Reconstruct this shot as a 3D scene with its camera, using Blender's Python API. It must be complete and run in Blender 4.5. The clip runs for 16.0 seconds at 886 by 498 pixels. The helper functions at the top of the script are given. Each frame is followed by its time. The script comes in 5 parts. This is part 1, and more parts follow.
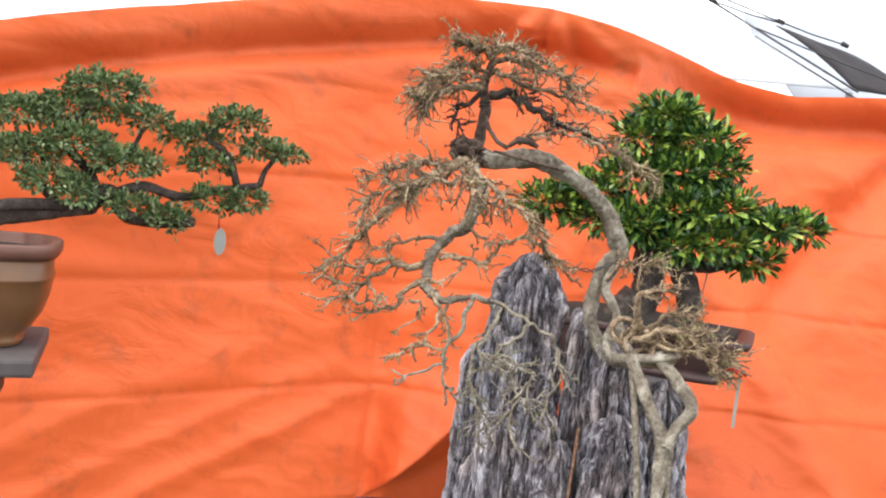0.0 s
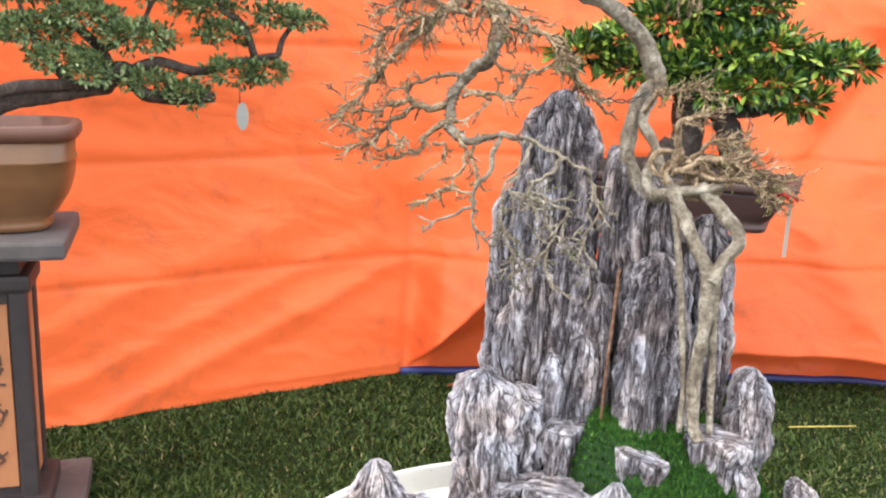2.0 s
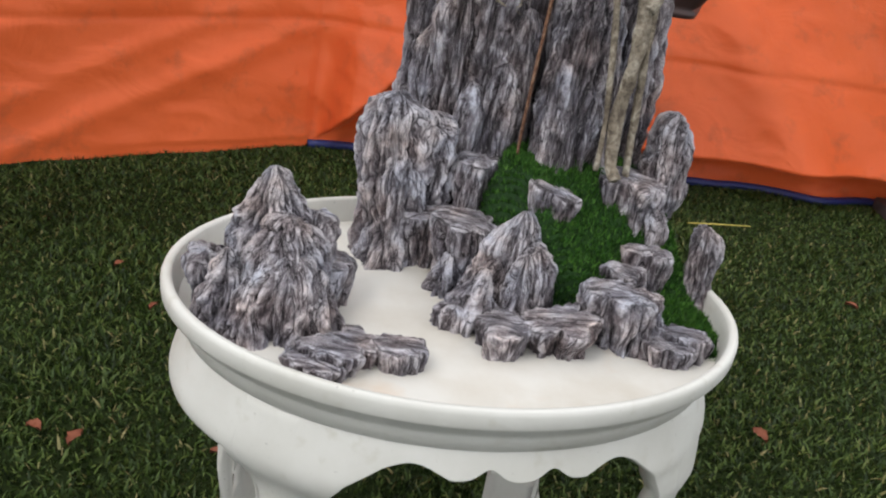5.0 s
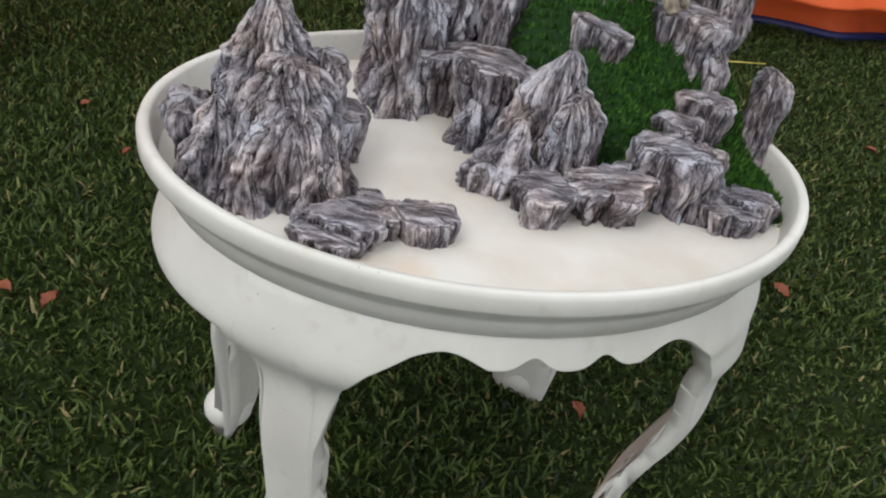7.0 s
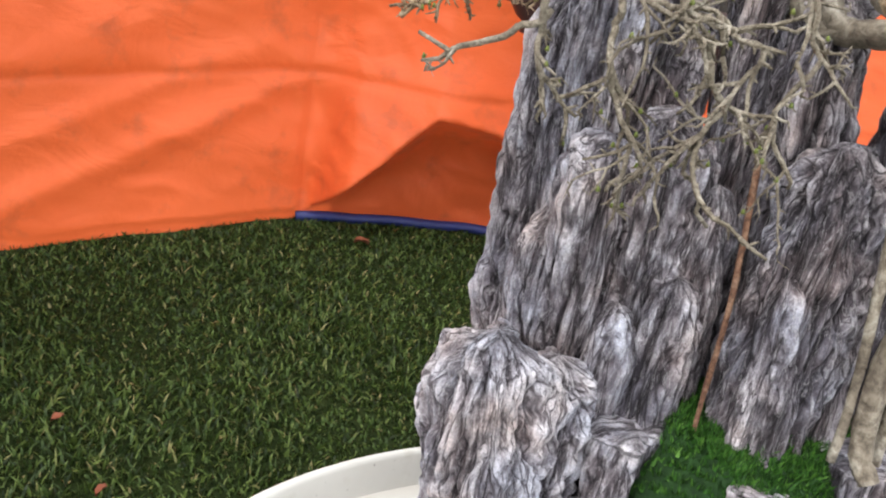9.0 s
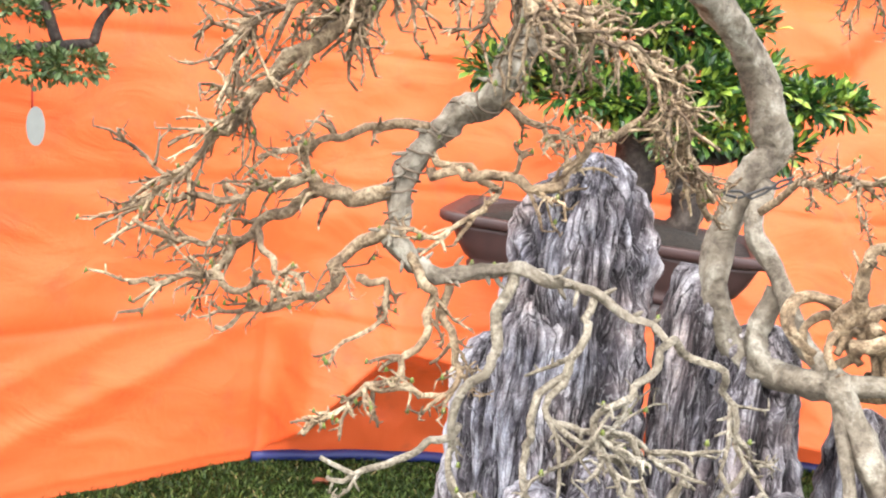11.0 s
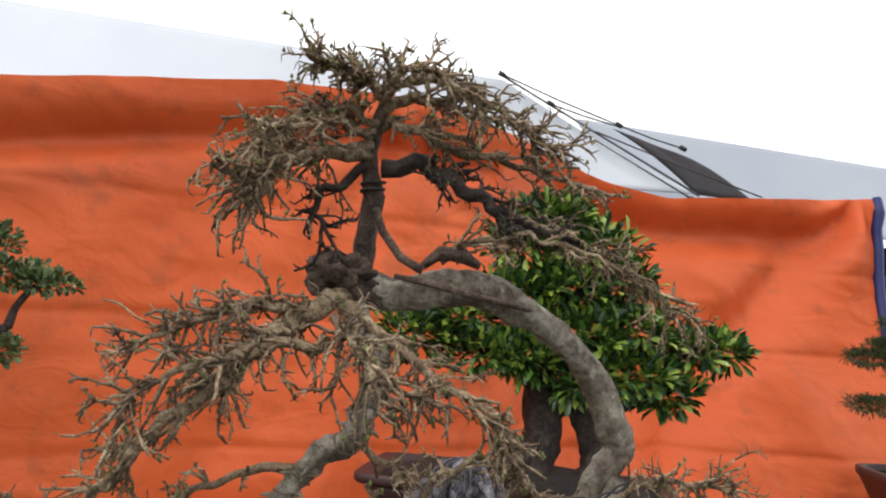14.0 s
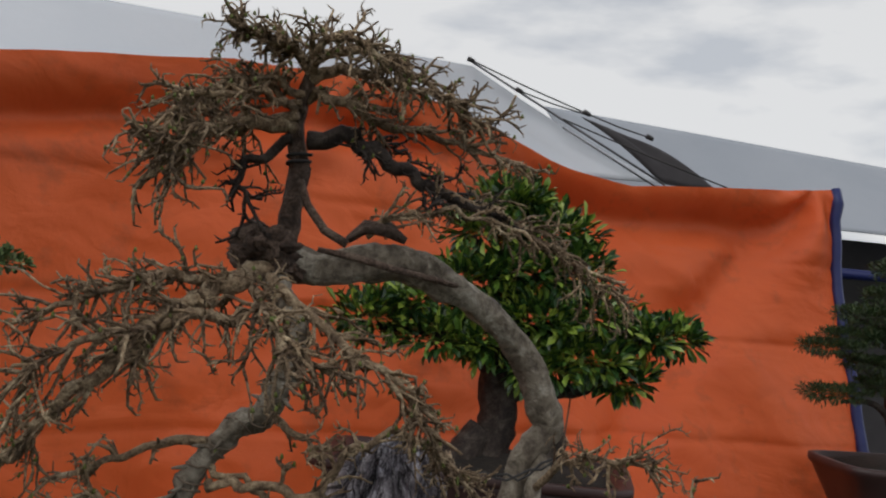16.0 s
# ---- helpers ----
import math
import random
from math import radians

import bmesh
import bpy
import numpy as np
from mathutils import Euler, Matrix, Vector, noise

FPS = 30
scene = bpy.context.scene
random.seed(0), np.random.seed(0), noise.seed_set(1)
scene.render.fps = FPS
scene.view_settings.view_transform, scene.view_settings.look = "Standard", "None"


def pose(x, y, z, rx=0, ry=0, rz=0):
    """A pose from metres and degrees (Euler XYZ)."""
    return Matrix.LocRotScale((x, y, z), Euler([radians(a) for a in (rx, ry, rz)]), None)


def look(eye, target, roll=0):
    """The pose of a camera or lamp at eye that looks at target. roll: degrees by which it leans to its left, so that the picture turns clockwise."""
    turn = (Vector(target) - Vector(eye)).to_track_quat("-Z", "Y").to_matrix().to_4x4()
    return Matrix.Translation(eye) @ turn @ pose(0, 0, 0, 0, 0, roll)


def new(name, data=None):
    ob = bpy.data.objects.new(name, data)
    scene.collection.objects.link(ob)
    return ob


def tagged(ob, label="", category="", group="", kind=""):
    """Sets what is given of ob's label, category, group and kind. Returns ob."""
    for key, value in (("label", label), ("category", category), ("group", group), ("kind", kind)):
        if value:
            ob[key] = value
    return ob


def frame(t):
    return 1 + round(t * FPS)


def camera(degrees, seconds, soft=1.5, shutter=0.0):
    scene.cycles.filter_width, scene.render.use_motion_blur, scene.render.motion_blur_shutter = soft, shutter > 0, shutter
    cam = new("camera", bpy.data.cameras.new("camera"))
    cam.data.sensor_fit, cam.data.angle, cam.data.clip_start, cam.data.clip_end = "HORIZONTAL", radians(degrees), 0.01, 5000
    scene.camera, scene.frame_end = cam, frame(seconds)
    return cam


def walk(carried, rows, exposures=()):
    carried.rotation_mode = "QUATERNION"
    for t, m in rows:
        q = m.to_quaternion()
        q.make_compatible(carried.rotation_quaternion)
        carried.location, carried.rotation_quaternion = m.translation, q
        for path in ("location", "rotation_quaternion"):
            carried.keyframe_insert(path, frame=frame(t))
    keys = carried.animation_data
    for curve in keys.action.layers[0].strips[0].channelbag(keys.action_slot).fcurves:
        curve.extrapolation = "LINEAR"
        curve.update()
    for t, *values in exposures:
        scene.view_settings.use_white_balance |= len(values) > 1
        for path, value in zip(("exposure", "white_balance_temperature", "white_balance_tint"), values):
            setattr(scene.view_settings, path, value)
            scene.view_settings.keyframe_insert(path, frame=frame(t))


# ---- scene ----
cam = camera(53.3, 16.0, 2.1)
PATH = [
    (0, (0.221, 0.225, 1.749), (0.033, 2.208, 1.568), 6.1),
    (0.5, (0.212, 0.261, 1.727), (0.017, 2.24, 1.519), 5.4),
    (1, (0.214, 0.296, 1.713), (-0.006, 2.259, 1.4), 2.1),
    (1.5, (0.215, 0.303, 1.681), (-0.062, 2.244, 1.284), 2.7),
    (2, (0.238, 0.312, 1.663), (-0.01, 2.245, 1.213), 2.4),
    (2.5, (0.233, 0.311, 1.633), (0.02, 2.235, 1.131), 4.3),
    (3, (0.24, 0.3, 1.602), (0.036, 2.224, 1.095), 4.9),
    (3.5, (0.248, 0.32, 1.536), (0.085, 2.211, 0.906), 5.7),
    (4, (0.257, 0.345, 1.491), (0.162, 2.186, 0.716), 6.3),
    (4.5, (0.251, 0.357, 1.476), (0.26, 2.187, 0.668), 8.3),
    (5, (0.242, 0.367, 1.466), (0.245, 2.187, 0.637), 9.1),
    (5.2, (0.238, 0.375, 1.459), (0.235, 2.181, 0.6), 9.2),
    (7.3, (0.120, 0.664, 1.377), (0.277, 2.280, 0.208), 11.7),
    (7.5, (0.078, 0.732, 1.378), (0.270, 2.337, 0.201), 12.1),
    (8, (0.035, 0.844, 1.434), (0.311, 2.523, 0.382), 12.9),
    (8.5, (0.016, 1.037, 1.464), (0.144, 2.828, 0.583), 10.6),
    (8.7, (0.015, 1.082, 1.476), (0.090, 2.889, 0.624), 10.1),
    (11, (0.042, 1.231, 1.667), (0.119, 3.184, 1.246), 6.6),
    (11.5, (0.052, 1.209, 1.689), (0.144, 3.194, 1.462), 6.0),
    (12, (0.074, 1.176, 1.728), (0.178, 3.169, 1.587), 5.5),
    (12.5, (0.077, 1.154, 1.742), (0.202, 3.15, 1.696), 4.9),
    (13, (0.072, 1.139, 1.75), (0.202, 3.134, 1.797), 4.8),
    (13.5, (0.089, 1.136, 1.765), (0.265, 3.127, 1.832), 4.1),
    (14, (0.093, 1.127, 1.777), (0.28, 3.115, 1.886), 4.1),
    (14.5, (0.085, 1.117, 1.782), (0.279, 3.103, 1.914), 5.4),
    (15, (0.092, 1.116, 1.788), (0.265, 3.102, 1.952), 5.6),
    (15.5, (0.124, 1.135, 1.78), (0.336, 3.121, 1.882), 4.3),
    (16, (0.143, 1.131, 1.768), (0.395, 3.113, 1.853), 4.8),
]
EXPOSURES = [(0, 0.72), (1, 0.76), (1.5, 0.88), (2, 0.98), (3, 1.1), (3.5, 0.88), (4, 0.28), (4.5, 0.0), (5.2, -0.2), (7.3, -0.28), (8, -0.28), (8.5, 0.30), (8.7, 0.40), (10.8, 1.5), (11.5, 1.40), (12, 1.33), (12.5, 0.98), (13, 0.58), (13.5, 0.16), (14, -0.26), (14.5, -0.72), (15, -1.0), (16, -1.22)]
walk(cam, [(t, look(eye, target, roll)) for t, eye, target, roll in PATH], EXPOSURES)

# ---- world and light: bright overcast day ----
SUN_EL, SUN_ROT = 52.0, 222.0
world = bpy.data.worlds.new("overcast_sky")
scene.world = world
world.use_nodes = True
wn, wl = world.node_tree.nodes, world.node_tree.links
wn.clear()
sky = wn.new("ShaderNodeTexSky")
sky.sky_type, sky.sun_disc = "NISHITA", False
sky.sun_elevation, sky.sun_rotation = radians(SUN_EL), radians(SUN_ROT)
bg_sky, bg_cloud = wn.new("ShaderNodeBackground"), wn.new("ShaderNodeBackground")
bg_sky.inputs["Strength"].default_value = 0.12
wl.new(sky.outputs[0], bg_sky.inputs["Color"])
wtc, wmap, wnoise, wramp = (wn.new("ShaderNodeTexCoord"), wn.new("ShaderNodeMapping"), wn.new("ShaderNodeTexNoise"), wn.new("ShaderNodeValToRGB"))
wmap.inputs["Scale"].default_value = (3.0, 3.0, 9.0)
wnoise.inputs["Scale"].default_value, wnoise.inputs["Detail"].default_value = 1.6, 7
wl.new(wtc.outputs["Generated"], wmap.inputs[0])
wl.new(wmap.outputs[0], wnoise.inputs["Vector"])
wl.new(wnoise.outputs["Fac"], wramp.inputs[0])
wramp.color_ramp.elements[0].position, wramp.color_ramp.elements[0].color = 0.38, (0.70, 0.73, 0.78, 1)
wramp.color_ramp.elements[1].position, wramp.color_ramp.elements[1].color = 0.53, (1.0, 1.0, 1.0, 1)
wl.new(wramp.outputs[0], bg_cloud.inputs["Color"])
bg_cloud.inputs["Strength"].default_value = 1.95
wmix, wout = wn.new("ShaderNodeMixShader"), wn.new("ShaderNodeOutputWorld")
wmix.inputs[0].default_value = 0.85
wl.new(bg_sky.outputs[0], wmix.inputs[1])
wl.new(bg_cloud.outputs[0], wmix.inputs[2])
wl.new(wmix.outputs[0], wout.inputs[0])

sun_data = bpy.data.lights.new("sun", "SUN")
sun_data.energy, sun_data.angle, sun_data.color = 1.15, radians(20), (1.0, 0.96, 0.9)
sun = new("sun", sun_data)
SUN_DIR = Vector((math.sin(radians(SUN_ROT)), math.cos(radians(SUN_ROT)), math.tan(radians(SUN_EL)))).normalized()
sun.matrix_world = look(SUN_DIR * 20, (0, 0, 0))


# ---- materials ----
def material(name):
    m = bpy.data.materials.new(name)
    m.use_nodes = True
    return m, m.node_tree.nodes, m.node_tree.links, m.node_tree.nodes["Principled BSDF"]


def ramp(n, stops):
    r = n.new("ShaderNodeValToRGB")
    while len(r.color_ramp.elements) < len(stops):
        r.color_ramp.elements.new(0.5)
    for e, (p, c) in zip(r.color_ramp.elements, stops):
        e.position, e.color = p, (*c, 1)
    return r


def coords(n, l, scale=(1, 1, 1), kind="Object"):
    tc, mp = n.new("ShaderNodeTexCoord"), n.new("ShaderNodeMapping")
    mp.inputs["Scale"].default_value = scale
    l.new(tc.outputs[kind], mp.inputs[0])
    return mp.outputs[0]


def noise_tex(n, l, vec, scale, detail=5, rough=0.55, dist=0.0):
    t = n.new("ShaderNodeTexNoise")
    t.inputs["Scale"].default_value, t.inputs["Detail"].default_value = scale, detail
    t.inputs["Roughness"].default_value, t.inputs["Distortion"].default_value = rough, dist
    l.new(vec, t.inputs["Vector"])
    return t.outputs["Fac"]


def mixed(n, l, a, b, fac, blend="MIX"):
    x = n.new("ShaderNodeMix")
    x.data_type, x.blend_type = "RGBA", blend
    for sock, v in ((x.inputs[0], fac), (x.inputs[6], a), (x.inputs[7], b)):
        if isinstance(v, (int, float)):
            sock.default_value = v
        elif isinstance(v, tuple):
            sock.default_value = (*v, 1)
        else:
            l.new(v, sock)
    return x.outputs[2]


def bump(n, l, bsdf, height, strength, distance):
    b = n.new("ShaderNodeBump")
    b.inputs["Strength"].default_value, b.inputs["Distance"].default_value = strength, distance
    l.new(height, b.inputs["Height"])
    l.new(b.outputs[0], bsdf.inputs["Normal"])


def simple(name, c1, c2, scale=20, rough=0.7, metal=0.0, bumpy=0.3, dist=0.003, stretch=(1, 1, 1)):
    m, n, l, b = material(name)
    v = coords(n, l, stretch)
    f = noise_tex(n, l, v, scale, 7)
    g = noise_tex(n, l, v, scale * 0.17, 3)
    c = mixed(n, l, ramp_out(n, l, f, [(0.3, c1), (0.7, c2)]), c1, g)
    l.new(c, b.inputs["Base Color"])
    b.inputs["Roughness"].default_value, b.inputs["Metallic"].default_value = rough, metal
    bump(n, l, b, f, bumpy, dist)
    return m


def ramp_out(n, l, fac, stops):
    r = ramp(n, stops)
    l.new(fac, r.inputs[0])
    return r.outputs[0]


def rock_material():
    """Purple-grey carved stone with pale broken streaks that follow the flutes; lit ribs and shaded grooves are painted
    in.
    """
    m, n, l, b = material("streaked_stone")
    at = n.new("ShaderNodeAttribute")
    at.attribute_name = "flow"
    vec = at.outputs["Vector"]
    streak = noise_tex(n, l, vec, 190, 5, 0.64, 0.8)
    broad = noise_tex(n, l, vec, 42, 4, 0.6, 0.6)
    fine = noise_tex(n, l, vec, 430, 3, 0.6, 0.5)
    grain = noise_tex(n, l, coords(n, l), 420, 3, 0.6)
    blotch = noise_tex(n, l, coords(n, l), 13, 4)
    # painted light from the relief: ribs, tops and lips lighter, grooves darker
    rib_light = n.new("ShaderNodeAttribute")
    rib_light.attribute_name = "rib_light"
    amount = mixed(n, l, mixed(n, l, mixed(n, l, streak, broad, 0.22), fine, 0.30), rib_light.outputs["Fac"], 0.42)
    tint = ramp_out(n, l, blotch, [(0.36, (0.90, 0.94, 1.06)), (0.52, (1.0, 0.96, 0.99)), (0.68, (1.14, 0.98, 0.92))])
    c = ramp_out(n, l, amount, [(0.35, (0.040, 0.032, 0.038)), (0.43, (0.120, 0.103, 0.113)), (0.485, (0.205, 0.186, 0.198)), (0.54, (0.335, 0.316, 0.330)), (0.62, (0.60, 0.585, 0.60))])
    c = mixed(n, l, c, tint, 1.0, "MULTIPLY")
    long = n.new("ShaderNodeMapping")
    long.inputs["Scale"].default_value = (1.0, 1.0, 0.6)
    l.new(vec, long.inputs[0])

    def seam(scale, dist):
        """Distance from the winding lines where a stretched noise crosses its middle."""
        d, a = n.new("ShaderNodeMath"), n.new("ShaderNodeMath")
        d.operation, a.operation = "SUBTRACT", "ABSOLUTE"
        l.new(noise_tex(n, l, long.outputs[0], scale, 3, 0.55, dist), d.inputs[0])
        d.inputs[1].default_value = 0.5
        l.new(d.outputs[0], a.inputs[0])
        return a.outputs[0]

    rib = ramp_out(n, l, seam(150, 0.9), [(0.0, (0.42, 0.42, 0.42)), (0.026, (0, 0, 0))])
    c = mixed(n, l, c, (0.60, 0.585, 0.595), rib)
    wide = ramp_out(n, l, seam(62, 0.7), [(0.0, (0.22, 0.20, 0.21)), (0.012, (0.45, 0.43, 0.44)), (0.034, (1, 1, 1))])
    thin = ramp_out(n, l, seam(120, 0.8), [(0.0, (0.60, 0.58, 0.59)), (0.018, (1, 1, 1))])
    cracks = mixed(n, l, wide, thin, 1.0, "MULTIPLY")
    c = mixed(n, l, c, cracks, 1.0, "MULTIPLY")
    c = mixed(n, l, c, ramp_out(n, l, grain, [(0.35, (0.72, 0.72, 0.72)), (0.6, (1.12, 1.12, 1.12))]), 1.0, "MULTIPLY")
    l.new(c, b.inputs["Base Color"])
    b.inputs["Roughness"].default_value = 0.85
    h = mixed(n, l, mixed(n, l, streak, broad, 0.4), mixed(n, l, fine, grain, 0.3), 0.3)
    h = mixed(n, l, h, cracks, 0.22)
    bump(n, l, b, h, 1.0, 0.018)
    return m


def tarp_material():
    m, n, l, b = material("orange_tarpaulin")
    v = coords(n, l)
    big = noise_tex(n, l, v, 0.9, 4)
    grime = noise_tex(n, l, v, 5.5, 6, 0.62)
    wr = noise_tex(n, l, coords(n, l, (1.0, 1.0, 1.5)), 3.2, 5, 0.5, 0.9)
    weave = noise_tex(n, l, v, 260, 2)
    c = ramp_out(n, l, big, [(0.3, (0.80, 0.134, 0.034)), (0.7, (0.87, 0.166, 0.050))])
    c = mixed(n, l, c, (0.36, 0.10, 0.045), ramp_out(n, l, grime, [(0.54, (0, 0, 0)), (0.74, (0.5, 0.5, 0.5))]))
    l.new(c, b.inputs["Base Color"])
    b.inputs["Roughness"].default_value = 0.48
    b.inputs["Specular IOR Level"].default_value = 0.35
    h = mixed(n, l, wr, weave, 0.06)
    bump(n, l, b, h, 0.5, 0.05)
    thin, out = n.new("ShaderNodeBsdfTranslucent"), n["Material Output"]
    l.new(c, thin.inputs["Color"])
    mx = n.new("ShaderNodeMixShader")
    mx.inputs[0].default_value = 0.26
    l.new(b.outputs[0], mx.inputs[1])
    l.new(thin.outputs[0], mx.inputs[2])
    l.new(mx.outputs[0], out.inputs["Surface"])
    return m


def white_cement():
    m, n, l, b = material("white_cement")
    v = coords(n, l)
    a, g, s = noise_tex(n, l, v, 4, 5), noise_tex(n, l, v, 26, 6), noise_tex(n, l, v, 160, 3)
    c = ramp_out(n, l, a, [(0.3, (0.52, 0.51, 0.47)), (0.65, (0.64, 0.635, 0.605))])
    c = mixed(n, l, c, (0.42, 0.40, 0.33), ramp_out(n, l, g, [(0.58, (0, 0, 0)), (0.78, (0.5, 0.5, 0.5))]))
    c = mixed(n, l, c, (0.12, 0.11, 0.09), ramp_out(n, l, s, [(0.71, (0, 0, 0)), (0.76, (0.8, 0.8, 0.8))]))
    l.new(c, b.inputs["Base Color"])
    b.inputs["Roughness"].default_value = 0.5
    bump(n, l, b, g, 0.15, 0.004)
    return m


def tray_bed():
    m, n, l, b = material("dried_white_bed")
    v = coords(n, l)
    a, g = noise_tex(n, l, v, 5.5, 5), noise_tex(n, l, v, 40, 4)
    c = ramp_out(n, l, a, [(0.32, (0.56, 0.52, 0.46)), (0.52, (0.64, 0.615, 0.57)), (0.7, (0.68, 0.665, 0.63))])
    c = mixed(n, l, c, (0.58, 0.36, 0.2), ramp_out(n, l, noise_tex(n, l, v, 3.1, 5, 0.6), [(0.62, (0, 0, 0)), (0.8, (0.6, 0.6, 0.6))]))
    l.new(c, b.inputs["Base Color"])
    b.inputs["Roughness"].default_value = 0.6
    bump(n, l, b, g, 0.08, 0.003)
    return m


def island_leaf(name, stops, rough=0.4, spec=0.4):
    m, n, l, b = material(name)
    geo = n.new("ShaderNodeNewGeometry")
    c = ramp_out(n, l, geo.outputs["Random Per Island"], stops)
    blot = noise_tex(n, l, coords(n, l), 9, 3)
    c = mixed(n, l, c, (0.5, 0.5, 0.5), ramp_out(n, l, blot, [(0.35, (0.0, 0.0, 0.0)), (0.75, (0.35, 0.35, 0.35))]), "MULTIPLY")
    l.new(c, b.inputs["Base Color"])
    b.inputs["Roughness"].default_value = rough
    b.inputs["Specular IOR Level"].default_value = spec
    return m


def bark(name, dark, mid, pale, scale=40, stretch=(1, 1, 1)):
    m, n, l, b = material(name)
    v = coords(n, l, stretch)
    a, g = noise_tex(n, l, v, scale, 7, 0.6, 0.6), noise_tex(n, l, v, scale * 0.25, 4)
    c = ramp_out(n, l, a, [(0.33, dark), (0.5, mid), (0.68, pale)])
    fine = noise_tex(n, l, v, scale * 5, 4, 0.65)
    c = mixed(n, l, c, ramp_out(n, l, fine, [(0.36, (0.55, 0.52, 0.5)), (0.56, (1.1, 1.1, 1.1))]), 1.0, "MULTIPLY")
    c = mixed(n, l, c, dark, ramp_out(n, l, g, [(0.52, (0, 0, 0)), (0.72, (0.75, 0.75, 0.75))]))
    l.new(c, b.inputs["Base Color"])
    b.inputs["Roughness"].default_value = 0.8
    bump(n, l, b, mixed(n, l, a, fine, 0.3), 1.0, 0.012)
    return m


STONE = rock_material()
BURL = bark("red_brown_burl_bark", (0.045, 0.028, 0.021), (0.125, 0.080, 0.058), (0.24, 0.175, 0.135), 60)
TARP = tarp_material()
CEMENT = white_cement()
BED = tray_bed()
BLUE = simple("blue_tarpaulin_back", (0.012, 0.02, 0.11), (0.02, 0.03, 0.16), 12, 0.5)
TRUNK = bark("weathered_bark", (0.105, 0.082, 0.060), (0.235, 0.198, 0.150), (0.50, 0.46, 0.385), 22)
TWIG = bark("dry_twig_bark", (0.10, 0.068, 0.045), (0.28, 0.21, 0.14), (0.54, 0.46, 0.34), 55)
tn, tl = TWIG.node_tree.nodes, TWIG.node_tree.links
tg = tn.new("ShaderNodeNewGeometry")
tcol = TWIG.node_tree.nodes["Principled BSDF"].inputs["Base Color"].links[0].from_socket
tl.new(mixed(tn, tl, tcol, ramp_out(tn, tl, tg.outputs["Random Per Island"], [(0.0, (0.68, 0.58, 0.50)), (0.5, (1.0, 0.93, 0.84)), (1.0, (1.7, 1.6, 1.42))]), 1.0, "MULTIPLY"), tn["Principled BSDF"].inputs["Base Color"])
PALETWIG = bark("bleached_twig_bark", (0.13, 0.105, 0.075), (0.27, 0.23, 0.17), (0.48, 0.43, 0.35), 55)
DARKBARK = bark("dark_bark", (0.018, 0.012, 0.01), (0.05, 0.035, 0.028), (0.10, 0.08, 0.065), 30)
STEMRED = bark("red_brown_stem_bark", (0.07, 0.03, 0.018), (0.19, 0.09, 0.05), (0.32, 0.2, 0.13), 50)
BUD = simple("green_bud", (0.12, 0.16, 0.03), (0.2, 0.2, 0.05), 50)
LEAF_SMALL = island_leaf("small_green_leaf", [(0.0, (0.03, 0.055, 0.02)), (0.5, (0.10, 0.155, 0.05)), (0.88, (0.16, 0.235, 0.085)), (1.0, (0.38, 0.42, 0.24))], 0.45)
LEAF_BIG = island_leaf("glossy_green_leaf", [(0.0, (0.012, 0.038, 0.012)), (0.40, (0.035, 0.095, 0.020)), (0.64, (0.12, 0.225, 0.035)), (1.0, (0.36, 0.46, 0.07))], 0.32, 0.5)
LEAF_PINE = island_leaf("pine_needle", [(0.0, (0.015, 0.035, 0.014)), (0.6, (0.035, 0.07, 0.02)), (1.0, (0.08, 0.11, 0.03))], 0.5)
GRASS = island_leaf("lawn_blade", [(0.0, (0.008, 0.016, 0.004)), (0.5, (0.038, 0.069, 0.012)), (0.93, (0.090, 0.128, 0.028)), (1.0, (0.24, 0.20, 0.09))], 0.55, 0.25)
SOIL_LAWN = simple("lawn_thatch", (0.010, 0.017, 0.005), (0.030, 0.044, 0.012), 26, 0.95, bumpy=0.9, dist=0.02)
SOIL_LAWN.node_tree.nodes["Principled BSDF"].inputs["Specular IOR Level"].default_value = 0.08
MOSS = island_leaf("green_moss_tuft", [(0.0, (0.010, 0.036, 0.006)), (0.6, (0.034, 0.115, 0.014)), (1.0, (0.10, 0.22, 0.035))], 0.6, 0.2)
MOSS_BASE = simple("moss_base", (0.006, 0.026, 0.004), (0.024, 0.085, 0.011), 60, 0.95, bumpy=0.9, dist=0.01)
CLAY = simple("brown_glazed_clay", (0.13, 0.058, 0.026), (0.22, 0.110, 0.046), 9, 0.36, bumpy=0.15)
CLAY_RIM = simple("red_brown_clay_rim", (0.11, 0.045, 0.032), (0.16, 0.07, 0.048), 14, 0.5)
DARKCLAY = simple("dark_red_clay", (0.040, 0.020, 0.019), (0.075, 0.034, 0.031), 14, 0.5)
POTSOIL = simple("pot_soil", (0.015, 0.012, 0.01), (0.04, 0.03, 0.022), 60, 0.95, bumpy=1.0, dist=0.01)
STANDSTONE = simple("grey_painted_cement", (0.06, 0.05, 0.052), (0.125, 0.107, 0.105), 18, 0.7)
STANDDARK = simple("dark_frame_paint", (0.022, 0.016, 0.018), (0.05, 0.036, 0.036), 20, 0.6)
PANEL = simple("orange_panel_paint", (0.36, 0.14, 0.06), (0.45, 0.2, 0.09), 14, 0.6)
INK = simple("brush_ink", (0.07, 0.03, 0.02), (0.12, 0.05, 0.03), 40, 0.7)
CANVAS = simple("pale_tent_canvas", (0.60, 0.63, 0.68), (0.70, 0.72, 0.76), 1.4, 0.6, bumpy=0.25, dist=0.05)
